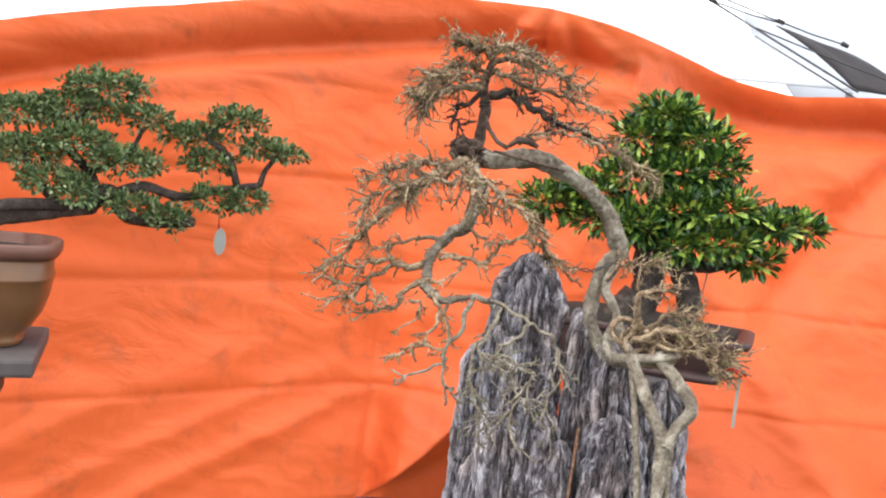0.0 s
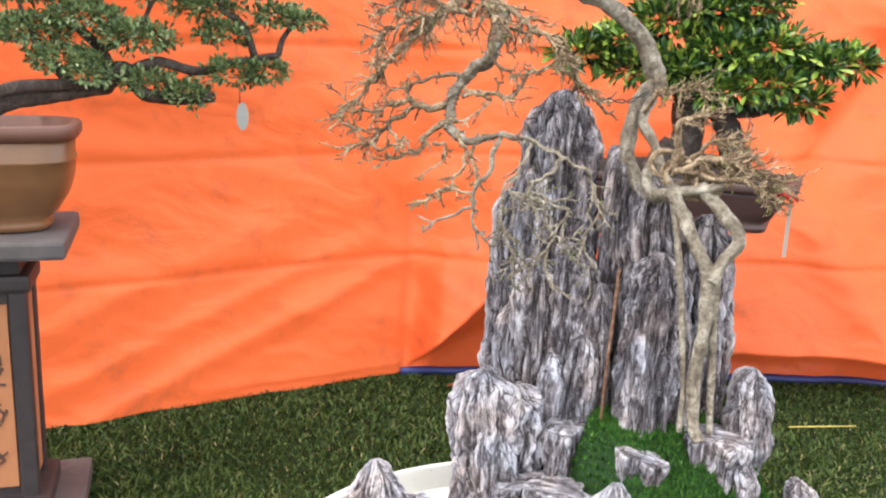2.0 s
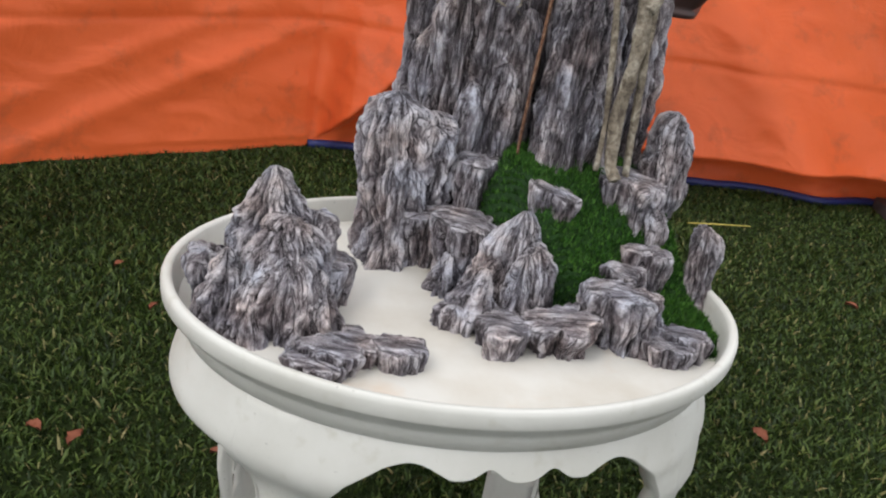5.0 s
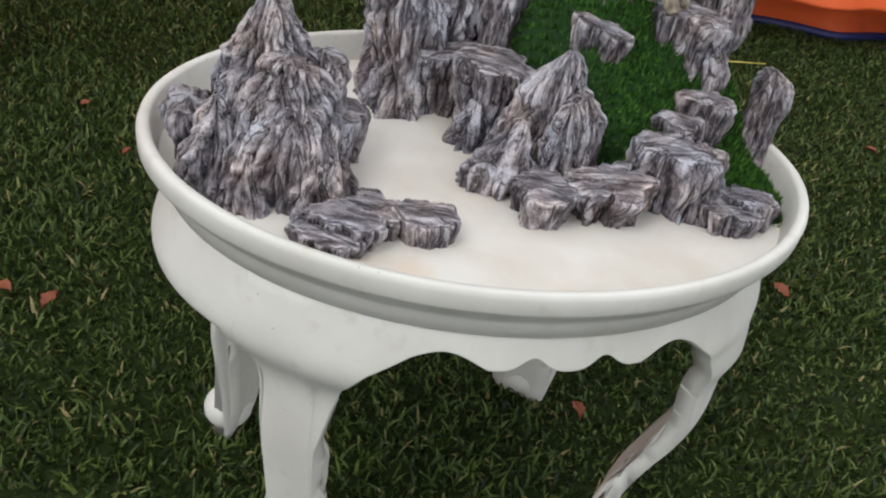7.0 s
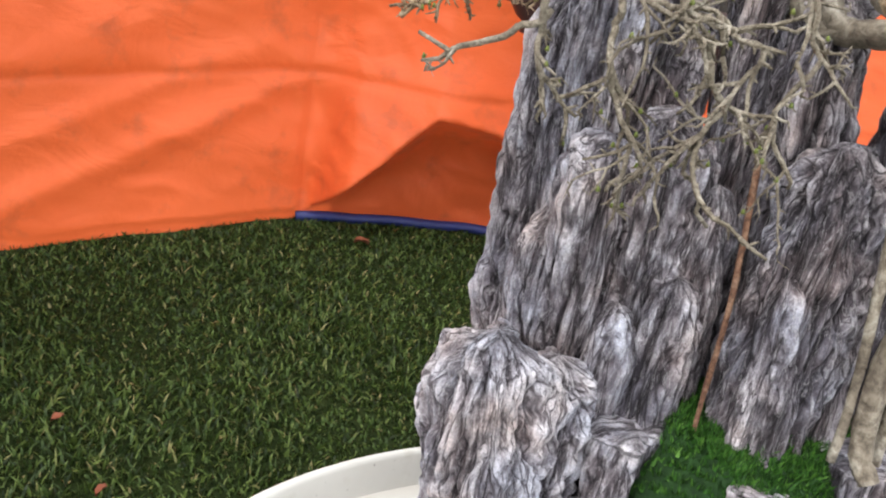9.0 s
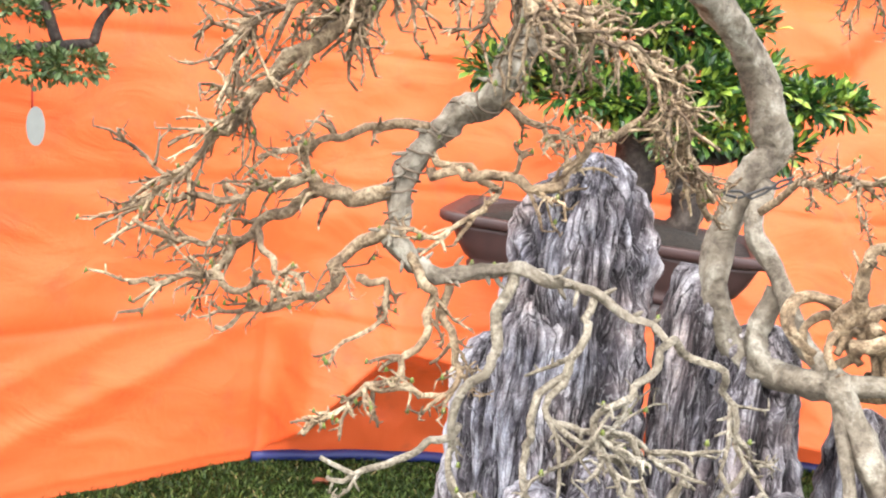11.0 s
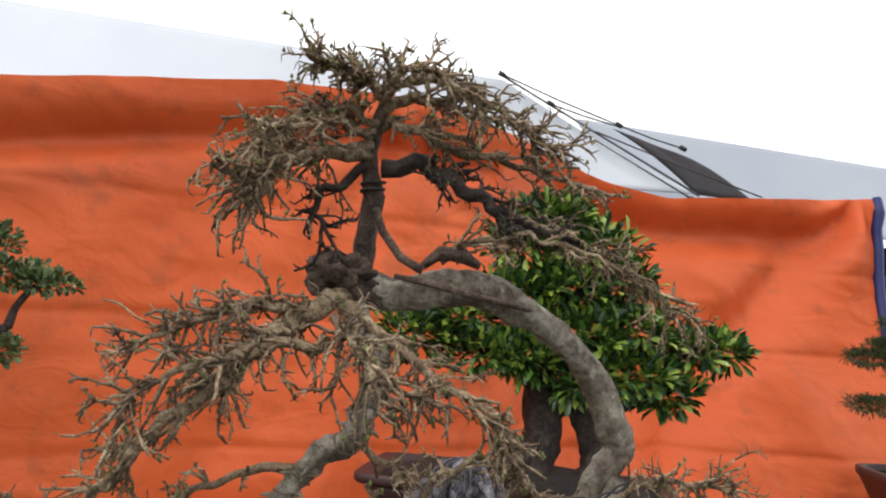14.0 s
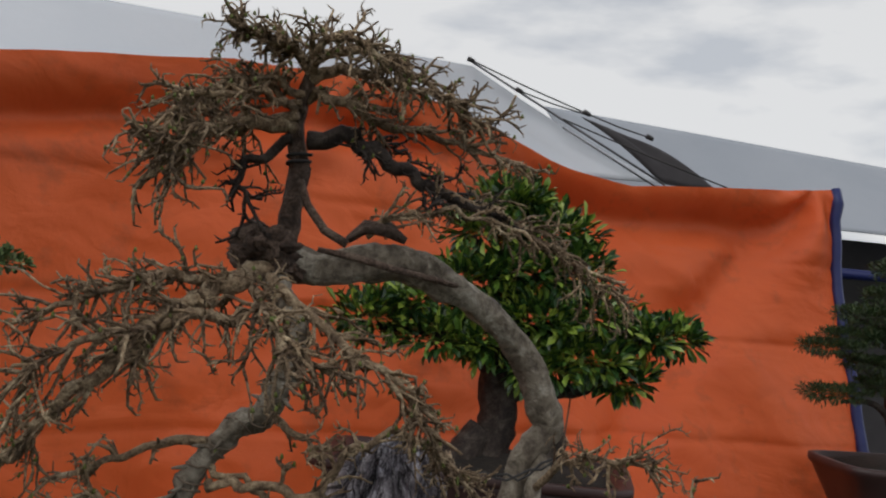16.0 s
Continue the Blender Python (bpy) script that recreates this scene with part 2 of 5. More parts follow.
CANVAS_GREY = simple("grey_tent_canvas", (0.34, 0.37, 0.42), (0.44, 0.46, 0.5), 1.2, 0.6, bumpy=0.2, dist=0.05)
NET = simple("dark_shade_cloth", (0.055, 0.05, 0.055), (0.085, 0.08, 0.082), 6, 0.85)
STEEL = simple("dull_steel_tube", (0.16, 0.16, 0.17), (0.28, 0.28, 0.29), 30, 0.45, 0.7)
ROPE = simple("dark_cord", (0.03, 0.028, 0.03), (0.07, 0.065, 0.06), 60, 0.8)
WIRE = simple("copper_brown_wire", (0.12, 0.085, 0.06), (0.22, 0.17, 0.12), 60, 0.7, 0.0)
TAG = simple("grey_plastic_tag", (0.26, 0.27, 0.25), (0.34, 0.35, 0.33), 20, 0.4)
RED = simple("red_string", (0.5, 0.02, 0.015), (0.62, 0.04, 0.03), 40, 0.6)
DRYLEAF = simple("fallen_brown_leaf", (0.16, 0.045, 0.02), (0.32, 0.09, 0.035), 30, 0.7)
STRAW = simple("yellow_straw", (0.42, 0.34, 0.07), (0.55, 0.45, 0.12), 30, 0.7)


# ---- building helpers ----
def mesh_object(name, verts, faces, mat, parent=None, smooth=False, label=""):
    me = bpy.data.meshes.new(name)
    me.from_pydata([tuple(v) for v in verts], [], faces)
    me.materials.append(mat)
    if smooth:
        me.polygons.foreach_set("use_smooth", [True] * len(me.polygons))
    me.update()
    ob = new(name, me)
    if parent is not None:
        ob.parent = parent
        ob.matrix_parent_inverse = parent.matrix_basis.inverted()
    if label:
        ob["label"] = label
    return ob


def part(name, bm, mat, parent=None, label="", smooth=False):
    me = bpy.data.meshes.new(name)
    bm.to_mesh(me)
    bm.free()
    me.materials.append(mat)
    if smooth:
        me.polygons.foreach_set("use_smooth", [True] * len(me.polygons))
    ob = new(name, me)
    if parent is not None:
        ob.parent = parent
        ob.matrix_parent_inverse = parent.matrix_basis.inverted()
    if label:
        ob["label"] = label
    return ob


def thing(name, at, label, category, group=""):
    ob = new(name)
    ob.empty_display_size = 0.05
    ob.matrix_basis = Matrix.Translation(at)
    return tagged(ob, label, category, group)


def box(cx, cy, cz, sx, sy, sz, bev=0.0, m=None):
    bm = bmesh.new()
    bmesh.ops.create_cube(bm, size=1)
    bmesh.ops.scale(bm, vec=(sx, sy, sz), verts=bm.verts)
    if bev:
        bmesh.ops.bevel(bm, geom=bm.edges[:], offset=bev, segments=2, affect="EDGES", profile=0.6)
    if m is not None:
        bmesh.ops.transform(bm, matrix=m, verts=bm.verts)
    bmesh.ops.translate(bm, vec=(cx, cy, cz), verts=bm.verts)
    return bm


class Tubes:
    """Collects tapered tubes into one mesh."""

    def __init__(self):
        self.v, self.f = [], []

    def add(self, pts, radii, sides=6, lump=0.0, seed=0.0):
        pts = [Vector(p) for p in pts]
        n = len(pts)
        up = Vector((0.31, 0.93, 0.2))
        first = len(self.v)
        for i, p in enumerate(pts):
            d = (pts[min(i + 1, n - 1)] - pts[max(i - 1, 0)])
            d = d.normalized() if d.length > 1e-9 else Vector((0, 0, 1))
            a = d.cross(up)
            a = a.normalized() if a.length > 1e-4 else Vector((1, 0, 0))
            b = d.cross(a)
            for k in range(sides):
                t = 2 * math.pi * k / sides
                r = radii[i]
                if lump:
                    o = a * math.cos(t) + b * math.sin(t)
                    q = p * 26 + o * 1.1
                    r *= 1 + lump * noise.noise(q + Vector((seed, 0, 0))) + lump * 0.6 * noise.noise(q * 2.7) - lump * 0.8 * abs(noise.noise(Vector((o.x * 2.2 + p.z * 5, o.y * 2.2 + p.x * 5, o.z * 2.2 + seed))))
                self.v.append(p + (a * math.cos(t) + b * math.sin(t)) * r)
        for i in range(n - 1):
            for k in range(sides):
                k2 = (k + 1) % sides
                s = first + i * sides
                self.f.append((s + k, s + k2, s + sides + k2, s + sides + k))
        self.f.append(tuple(first + k for k in reversed(range(sides))))
        self.f.append(tuple(first + (n - 1) * sides + k for k in range(sides)))

    def make(self, name, mat, parent, label="", smooth=True):
        return mesh_object(name, self.v, self.f, mat, parent, smooth, label)


def spline(pts, per=6):
    """A smooth line through the points."""
    p = [Vector(q) for q in pts]
    p = [p[0] * 2 - p[1]] + p + [p[-1] * 2 - p[-2]]
    out = []
    for i in range(1, len(p) - 2):
        for k in range(per):
            t = k / per
            a, b, c, d = p[i - 1:i + 3]
            out.append(0.5 * ((2 * b) + (c - a) * t + (2 * a - 5 * b + 4 * c - d) * t * t + (3 * b - a - 3 * c + d) * t ** 3))
    out.append(p[-2])
    return out


def tapered(n, r0, r1):
    return [r0 + (r1 - r0) * i / max(n - 1, 1) for i in range(n)]


def revolve(profile, segs, ax=1.0, ay=1.0, turn=0.0, centre=(0, 0, 0)):
    """Rings of an ellipse along a profile of (scale, z); open or closed by its own points."""
    v, f = [], []
    c, s = math.cos(turn), math.sin(turn)
    for r, z in profile:
        for k in range(segs):
            t = 2 * math.pi * k / segs
            x, y = r * ax * math.cos(t), r * ay * math.sin(t)
            v.append((centre[0] + c * x - s * y, centre[1] + s * x + c * y, centre[2] + z))
    for i in range(len(profile) - 1):
        for k in range(segs):
            k2 = (k + 1) % segs
            f.append((i * segs + k, i * segs + k2, (i + 1) * segs + k2, (i + 1) * segs + k))
    return v, f


# ---- ground ----
def smooth01(t):
    t = min(max(t, 0.0), 1.0)
    return t * t * (3 - 2 * t)


gv, gf = [], []
edges_x = [-400, -60, -12, -5, -2.5, 0, 2.5, 5, 12, 60, 400]
for yy in edges_x:
    for xx in edges_x:
        gv.append((xx, yy + 2, 0.0))
for j in range(10):
    for i in range(10):
        gf.append((j * 11 + i, j * 11 + i + 1, j * 11 + i + 12, j * 11 + i + 11))
ground = mesh_object("ground", gv, gf, SOIL_LAWN)
tagged(ground, "mown green lawn with brown thatch between blades", "lawn", kind="structure")


def lawn(count, x0, x1, y0, y1, keep):
    rng = np.random.default_rng(4)
    x, y = rng.uniform(x0, x1, count), rng.uniform(y0, y1, count)
    ok = np.array([keep(a, b) for a, b in zip(x, y)])
    x, y = x[ok], y[ok]
    n = len(x)
    patch = np.array([noise.noise(Vector((a * 2.1, b * 2.1, 0))) for a, b in zip(x, y)])
    h = rng.uniform(0.008, 0.027, n) * (1 + 0.7 * patch)
    w = rng.uniform(0.0022, 0.0050, n)
    a = rng.uniform(0, 2 * math.pi, n)
    lean = rng.uniform(0.2, 1.5, n) * h
    la = rng.uniform(0, 2 * math.pi, n)
    dx, dy = np.cos(a) * w, np.sin(a) * w
    lx, ly = np.cos(la) * lean, np.sin(la) * lean
    v = np.zeros((n, 5, 3))
    v[:, 0] = np.stack([x - dx, y - dy, np.zeros(n)], 1)
    v[:, 1] = np.stack([x + dx, y + dy, np.zeros(n)], 1)
    v[:, 2] = np.stack([x + lx * 0.4 + dx * 0.8, y + ly * 0.4 + dy * 0.8, h * 0.6], 1)
    v[:, 3] = np.stack([x + lx * 0.4 - dx * 0.8, y + ly * 0.4 - dy * 0.8, h * 0.6], 1)
    v[:, 4] = np.stack([x + lx, y + ly, h], 1)
    k = np.arange(n) * 5
    quads = np.stack([k, k + 1, k + 2, k + 3], 1).tolist()
    tris = np.stack([k + 3, k + 2, k + 4], 1).tolist()
    return v.reshape(-1, 3), quads + tris


def hem_y(x):
    """Where the foot of the tarpaulin lies."""
    return 4.585 + 0.47 * (x + 0.5) - 0.31 * math.hypot(x + 0.5, 0.14)


v, f = lawn(190000, -2.3, 3.0, 1.6, 5.2, lambda a, b: b < hem_y(a) + 0.05 and not (a < -1.9 and b < 2.6))
grass = mesh_object("grass", v, f, GRASS)
tagged(grass, "short green lawn grass with some dry blades", "grass", kind="stuff")
v, f = lawn(16000, -2.0, 2.6, 0.2, 1.6, lambda a, b: True)
grass2 = mesh_object("grass", v, f, GRASS)
tagged(grass2, "short green lawn grass with some dry blades", "grass", kind="stuff")

v, f = lawn(110000, -5.0, 5.0, -2.5, 5.2, lambda a, b: b < hem_y(a) + 0.05 and not (-2.3 < a < 3.0 and 1.6 < b) and not (-2.0 < a < 2.6 and 0.2 < b <= 1.6))
grass3 = mesh_object("grass", v, f, GRASS)
tagged(grass3, "short green lawn grass with some dry blades", "grass", kind="stuff")


# ---- orange tarpaulin wall ----
def top_y(x):
    return 4.75 + 0.445 * (x + 0.3) - 0.275 * math.hypot(x + 0.3, 0.22) + 0.40 * smooth01((x - 0.5) / 0.9)


def top_z(x):
    """Upper edge: rising to a high tie, then a slack slope down to a low tie, then a taut stretch."""
    if x < -0.3:
        return 2.60 + 0.20 * (x + 0.3) - 0.05 * (x + 0.3) ** 2
    if x < 0.2:
        return 2.60 + 0.01 * (x + 0.3)
    if x < 1.65:
        return 2.605 - 0.245 * (smooth01((x - 0.2) / 1.45) * 0.5 + 0.5 * (x - 0.2) / 1.45)
    return 2.36 + 0.10 * (x - 1.65)


def crease(t, width):
    return math.exp(-(t / width) ** 2)


def tarp_point(u, w):
    """u along the wall in metres, w 0 at the foot to 1 at the top."""
    x = u
    zt = top_z(x)
    z = w * zt
    y = hem_y(x) * (1 - smooth01(w * 1.15)) + top_y(x) * smooth01(w * 1.15)
    # belly that hangs forward over a tucked-under foot between the two panels
    tuck_h = 0.56 * max(0.0, 1 - abs(x - 0.03) / 0.53) if x < 0.03 else 0.56 - 0.34 * smooth01((x - 0.03) / 1.2)
    if x < -0.5:
        tuck_h = 0.05
    belly = 0.30 if x > -0.5 else 0.30 * smooth01(1 - (-0.5 - x) / 1.2)
    if z < tuck_h:
        y -= belly * (z / max(tuck_h, 1e-3)) ** 5.0 * smooth01(tuck_h / 0.25)
    else:
        y -= belly * smooth01(tuck_h / 0.25) * math.exp(-(z - tuck_h) / 0.55)
    # slack folds
    y -= 0.06 * noise.noise(Vector((x * 0.9, z * 1.5, 3.1))) + 0.014 * noise.noise(Vector((x * 0.8, z * 4.2 + x * 0.5, 5.5))) + 0.03 * noise.noise(Vector((x * 2.2 + z * 1.4, z * 2.6 - x, 7.7)))
    y += 0.024 * noise.noise(Vector((x * 4.0, z * 5.3, 1.7))) + 0.014 * abs(noise.noise(Vector((x * 7.0 + z * 4, z * 9.0, 4.4))))
    # pressed fold lines
    for zc, a in ((0.62, 0.022), (1.13, 0.016), (1.62, 0.018), (2.06, 0.010)):
        y += a * 0.7 * crease(z - zc - 0.02 * math.sin(x * 1.1 + zc), 0.016) - a * 0.45 * crease(z - zc - 0.05, 0.045)
    # diagonal drag folds on both panels
    if x > 0.7:
        for off, a in ((0.0, 0.10), (0.55, 0.06), (1.2, 0.05)):
            s = (x - 1.25 - off) * 0.80 + (z - 1.25) * 0.60
            y -= a * crease(s, 0.15) * smooth01((x - 0.7) / 0.4) * smooth01((2.1 - z) / 0.6)
        y += 0.16 * crease(z - top_z(x) + 0.20, 0.12) * smooth01((x - 0.8) / 0.5) * smooth01((2.8 - x) / 0.5)
    else:
        for off, a in ((0.0, 0.035), (0.22, 0.025), (0.5, 0.02)):
            s = (x + 1.0) * -0.45 + (z - 0.35 - off) * 0.89
            y -= a * crease(s, 0.05) * smooth01((-0.35 - x) / 0.4) * smooth01((0.9 - z) / 0.4)
        # rolled top
        y += 0.10 * crease(z - zt + 0.21, 0.07) * smooth01((0.9 - x) / 0.4)
    # star of folds under the high tie point
    ang = math.atan2(x - 0.22, zt + 0.1 - z)
    y -= 0.035 * math.sin(ang * 9.0) * crease(math.hypot(x - 0.22, z - 2.62), 0.55) * smooth01((2.62 - z) / 0.2)
    # star of folds under the tie at the free end, and a broad belly beside it
    ang = math.atan2(2.84 - x, top_z(2.84) + 0.05 - z)
    far = math.hypot(x - 2.84, z - top_z(2.84))
    y -= 0.05 * math.sin(ang * 8.0) * crease(far, 0.55) * smooth01(far / 0.2)
    y += 0.10 * crease((x - 2.05) * 0.75 - (z - 1.7) * 0.66, 0.13) * smooth01((x - 1.3) / 0.4)
    return Vector((x, y, z + 0.006))


NU, NW = 420, 180
U0, U1 = -3.3, 2.90
v, f = [], []
for i in range(NU + 1):
    for j in range(NW + 1):
        u = U0 + (U1 - U0) * i / NU
        p = tarp_point(u, j / NW)
        v.append(p)
for i in range(NU):
    for j in range(NW):
        a = i * (NW + 1) + j
        f.append((a, a + NW + 1, a + NW + 2, a + 1))
tarp = thing("tarpaulin_wall", (0, 4.7, 0), "wrinkled orange tarpaulin sheet hung as a wall", "tarpaulin")
sheet = mesh_object("sheet", v, f, TARP, tarp, True)
# unseen sheets added behind the foot and the rolled top to block light
v, f = [], []
for i in range(101):
    for j in range(9):
        x = -0.5 + 3.2 * i / 100
        p = tarp_point(x, 0.0)
        far = smooth01((x - 0.8) / 0.5)
        v.append((x + 0.12, p.y + 0.06 + 0.16 * far + 0.01 * math.sin(i), 0.01 + (0.62 - 0.2 * far) * j / 8))
for i in range(100):
    for j in range(8):
        a = i * 9 + j
        f.append((a, a + 9, a + 10, a + 1))
mesh_object("folded_flap", v, f, BLUE, tarp, True, "unseen blue sheet blocking light behind the foot")
v, f = [], []
for i in range(121):
    for j in range(7):
        x = U0 + (U1 - U0 - 0.1) * i / 120
        p = tarp_point(x, 1.0 - 0.15 * j / 6)
        v.append((x, p.y + 0.05, p.z - 0.012))
for i in range(120):
    for j in range(6):
        a = i * 7 + j
        f.append((a, a + 7, a + 8, a + 1))
mesh_object("top_flap", v, f, BLUE, tarp, True, "unseen blue sheet blocking light behind the rolled top")
# dark blue hem along the foot and the free end
t = Tubes()
hem = [tarp_point(-0.5 + 3.4 * k / 60, 0.0) + Vector((0, -0.012, 0.014)) for k in range(61)]
t.add(hem, [0.024] * 61, 6)
t.make("hem", BLUE, tarp, "dark blue rolled hem")
t = Tubes()
side = [tarp_point(2.90, k / 30) + Vector((0.02, 0, 0)) for k in range(31)]
t.add(side, [0.032] * 31, 6)
t.make("side_hem", BLUE, tarp, "dark blue rolled hem")

# ---- tents behind the wall ----
def panel_mesh(name, corners, mat, parent, sag=0.06, n=18, label=""):
    a, b, c, d = [Vector(q) for q in corners]
    v, f = [], []
    for i in range(n + 1):
        for j in range(n + 1):
            s, r = i / n, j / n
            p = (a * (1 - s) + b * s) * (1 - r) + (d * (1 - s) + c * s) * r
            p.z -= sag * math.sin(math.pi * r) * (0.6 + 0.4 * math.sin(s * 9))
            v.append(p)
    for i in range(n):
        for j in range(n):
            k = i * (n + 1) + j
            f.append((k, k + n + 1, k + n + 2, k + 1))
    ob = mesh_object(name, v, f, mat, parent, True, label)
    sm = ob.modifiers.new("thickness", "SOLIDIFY")
    sm.thickness = 0.01
    return ob


tent = thing("event_tent", (0, 9, 0), "large pale canvas tent with a sagging roof edge", "tent")
panel_mesh("roof", [(-7.0, 9.0, 4.30), (1.2, 8.5, 3.66), (2.95, 8.5, 2.82), (-7.0, 6.6, 2.5)], CANVAS, tent, 0.05)
panel_mesh("shade_flap", [(2.19, 8.52, 3.33), (2.76, 8.54, 3.17), (3.5, 8.56, 2.80), (2.95, 8.5, 2.82)], NET, tent, -0.06, 10, "dark grey shade cloth flap")
t = Tubes()
t.add([(1.15, 8.42, 3.69), (2.0, 8.42, 3.27), (2.95, 8.42, 2.80)], [0.010] * 3, 6)
t.add([(2.0, 8.40, 3.20), (2.95, 8.40, 2.73)], [0.008] * 2, 6)
t.make("edge_pole", STEEL, tent, "dull steel edge pole")
t = Tubes()
for a, b in (((1.15, 8.4, 3.69), (2.2, 8.4, 3.34)), ((1.6, 8.4, 3.47), (2.2, 8.4, 3.33)), ((2.2, 8.4, 3.34), (2.78, 8.4, 3.19)), ((2.0, 8.4, 3.27), (3.5, 8.4, 2.83))):
    t.add([a, (Vector(a) + Vector(b)) / 2 - Vector((0, 0, 0.01)), b], [0.007] * 3, 5)
for q in ((1.17, 8.39, 3.68), (1.6, 8.39, 3.47), (2.2, 8.39, 3.34), (2.77, 8.39, 3.19)):
    t.add([(q[0] - 0.03, q[1], q[2] + 0.012), (q[0] + 0.03, q[1], q[2] - 0.012)], [0.022, 0.018], 6)
t.make("guy_rope", ROPE, tent, "dark cords knotted to the pole")
for px, pz in ((-6.6, 3.4), (-2.2, 3.1), (2.9, 2.8)):
    t = Tubes()
    t.add([(px, 8.5, 0), (px, 8.5, pz)], [0.03, 0.03], 8)
    t.make("post", STEEL, tent)
tent2 = thing("grey_tent", (4, 10, 0), "grey canvas tent roof behind the pale one", "tent")
panel_mesh("roof", [(2.1, 9.6, 3.62), (9.5, 9.6, 3.12), (9.5, 8.7, 2.55), (2.6, 8.7, 2.6)], CANVAS_GREY, tent2, 0.04)
# dark sheet stands in for the black shade under this tent
panel_mesh("side_cloth", [(2.9, 9.7, 2.62), (9.5, 9.7, 2.58), (9.5, 9.7, 0.0), (2.9, 9.7, 0.0)], NET, tent2, 0.0, 8, "dark sheet standing in for the shaded interior")
for px in (3.0, 6.2, 9.4):
    t = Tubes()
    t.add([(px, 9.65, 0), (px, 9.65, 2.62)], [0.035, 0.035], 8)
    t.make("post", STEEL, tent2)
t = Tubes()
t.add([(2.9, 8.8, 2.22), (9.4, 8.8, 2.16)], [0.05, 0.05], 8)
t.make("crossbar", BLUE, tent2, "blue crossbar")


# ---- cement table with its oval tray ----
TC, TA, TB, TURN = (0.282, 1.775), 0.510, 0.390, radians(10.5)
RIM_Z, BED_Z = 0.767, 0.717


def on_tray(r, ang):
    """A point at the share r of the tray's oval in the direction ang (degrees, from its long axis)."""
    x, y = r * TA * math.cos(radians(ang)), r * TB * math.sin(radians(ang))
    return TC[0] + x * math.cos(TURN) - y * math.sin(TURN), TC[1] + x * math.sin(TURN) + y * math.cos(TURN)


def tray_share(x, y):
    dx, dy = x - TC[0], y - TC[1]
    return math.hypot((dx * math.cos(TURN) + dy * math.sin(TURN)) / TA, (-dx * math.sin(TURN) + dy * math.cos(TURN)) / TB)


tray = thing("oval_tray", (*TC, 0.70), "shallow oval white cement tray with a rolled rim", "tray")
prof = [(0.0, 0.672), (0.90, 0.672), (0.925, 0.676), (0.935, 0.700), (0.945, 0.712), (0.965, 0.716), (0.968, 0.726), (0.992, 0.731), (0.998, 0.737), (1.0, 0.757), (0.995, 0.764), (0.986, RIM_Z), (0.968, RIM_Z - 0.001), (0.962, 0.762), (0.955, 0.744), (0.945, 0.722), (0.940, 0.712)]
v, f = revolve(prof, 128, TA, TB, TURN, (*TC, 0))
mesh_object("shell", v, f, CEMENT, tray, True)
v, f = revolve([(0.0, BED_Z + 0.001), (0.3, BED_Z), (0.7, BED_Z), (0.943, BED_Z)], 128, TA, TB, TURN, (*TC, 0))
mesh_object("bed", v, f, BED, tray, True, "cream dried lime bed of the tray")

table = thing("cement_table", (*TC, 0), "white cement table with curved cabriole legs", "table")
LEGS = (-131, -33, 49, 156)
SKIRT = ((0.680, 0.912), (0.63, 0.948), (0.59, 0.968), (0.56, 0.955), (0.53, 0.910), (0.50, 0.866), (0.46, 0.848), (0.40, 0.850), (0.34, 0.845), (0.255, 0.820), (0.15, 0.80), (0.06, 0.80), (0.0, 0.83))
LEG_W = ((0.0, 8.5), (0.03, 8.5), (0.09, 6.2), (0.2, 6.4), (0.36, 7.2), (0.46, 9.8), (0.53, 13.0), (0.59, 18.0), (0.632, 24.0))


SKIRT_LINE = [(p.x, p.y) for p in spline([(z, r, 0) for z, r in SKIRT], 8)]


def table_r(z):
    for (za, ra), (zb, rb) in zip(SKIRT_LINE, SKIRT_LINE[1:]):
        if z >= zb:
            return rb + (ra - rb) * (z - zb) / max(za - zb, 1e-6)
    return SKIRT_LINE[-1][1]


def skirt_low(d):
    """Lower edge at d degrees from a leg's middle: the leg runs to the ground, the arch meets a cusp."""
    if d < 6.2:
        return 0.0
    for (za, wa), (zb, wb) in zip(LEG_W[2:], LEG_W[3:]):
        if d < wb:
            return za + (zb - za) * (d - wa) / (wb - wa)
    return 0.632 + 0.016 * math.sin(math.pi * min(1.0, (d - 24) / 12)) - 0.006 * smooth01((d - 27) / 8) + 0.020 * math.exp(-((d - 43.0) / 2.6) ** 2)


def nearest_leg(ang):
    return min(abs((ang - a + 180) % 360 - 180) for a in LEGS)


def skirt_mesh(name, angles, hi, lo, rows, closed, label=""):
    v, f = [], []
    for ang in angles:
        zl, zh = lo(ang), hi(ang)
        for i in range(rows + 1):
            z = zh + (zl - zh) * i / rows
            # the knees at the right-hand end stand farther out
            off = abs((ang + 33 + 180) % 360 - 180)
            knee = 0.11 * math.exp(-(off / 26) ** 2) * smooth01((0.58 - z) / 0.08) * smooth01((z - 0.1) / 0.3)
            v.append((*on_tray(table_r(z) + knee, ang), z))
    n, m = len(angles), rows + 1
    for k in range(n if closed else n - 1):
        k2 = (k + 1) % n
        for i in range(rows):
            f.append((k * m + i, k * m + i + 1, k2 * m + i + 1, k2 * m + i))
    ob = mesh_object(name, v, f, CEMENT, table, True, label)
    s = ob.modifiers.new("thickness", "SOLIDIFY")
    s.thickness, s.offset = 0.036, -1
    return ob


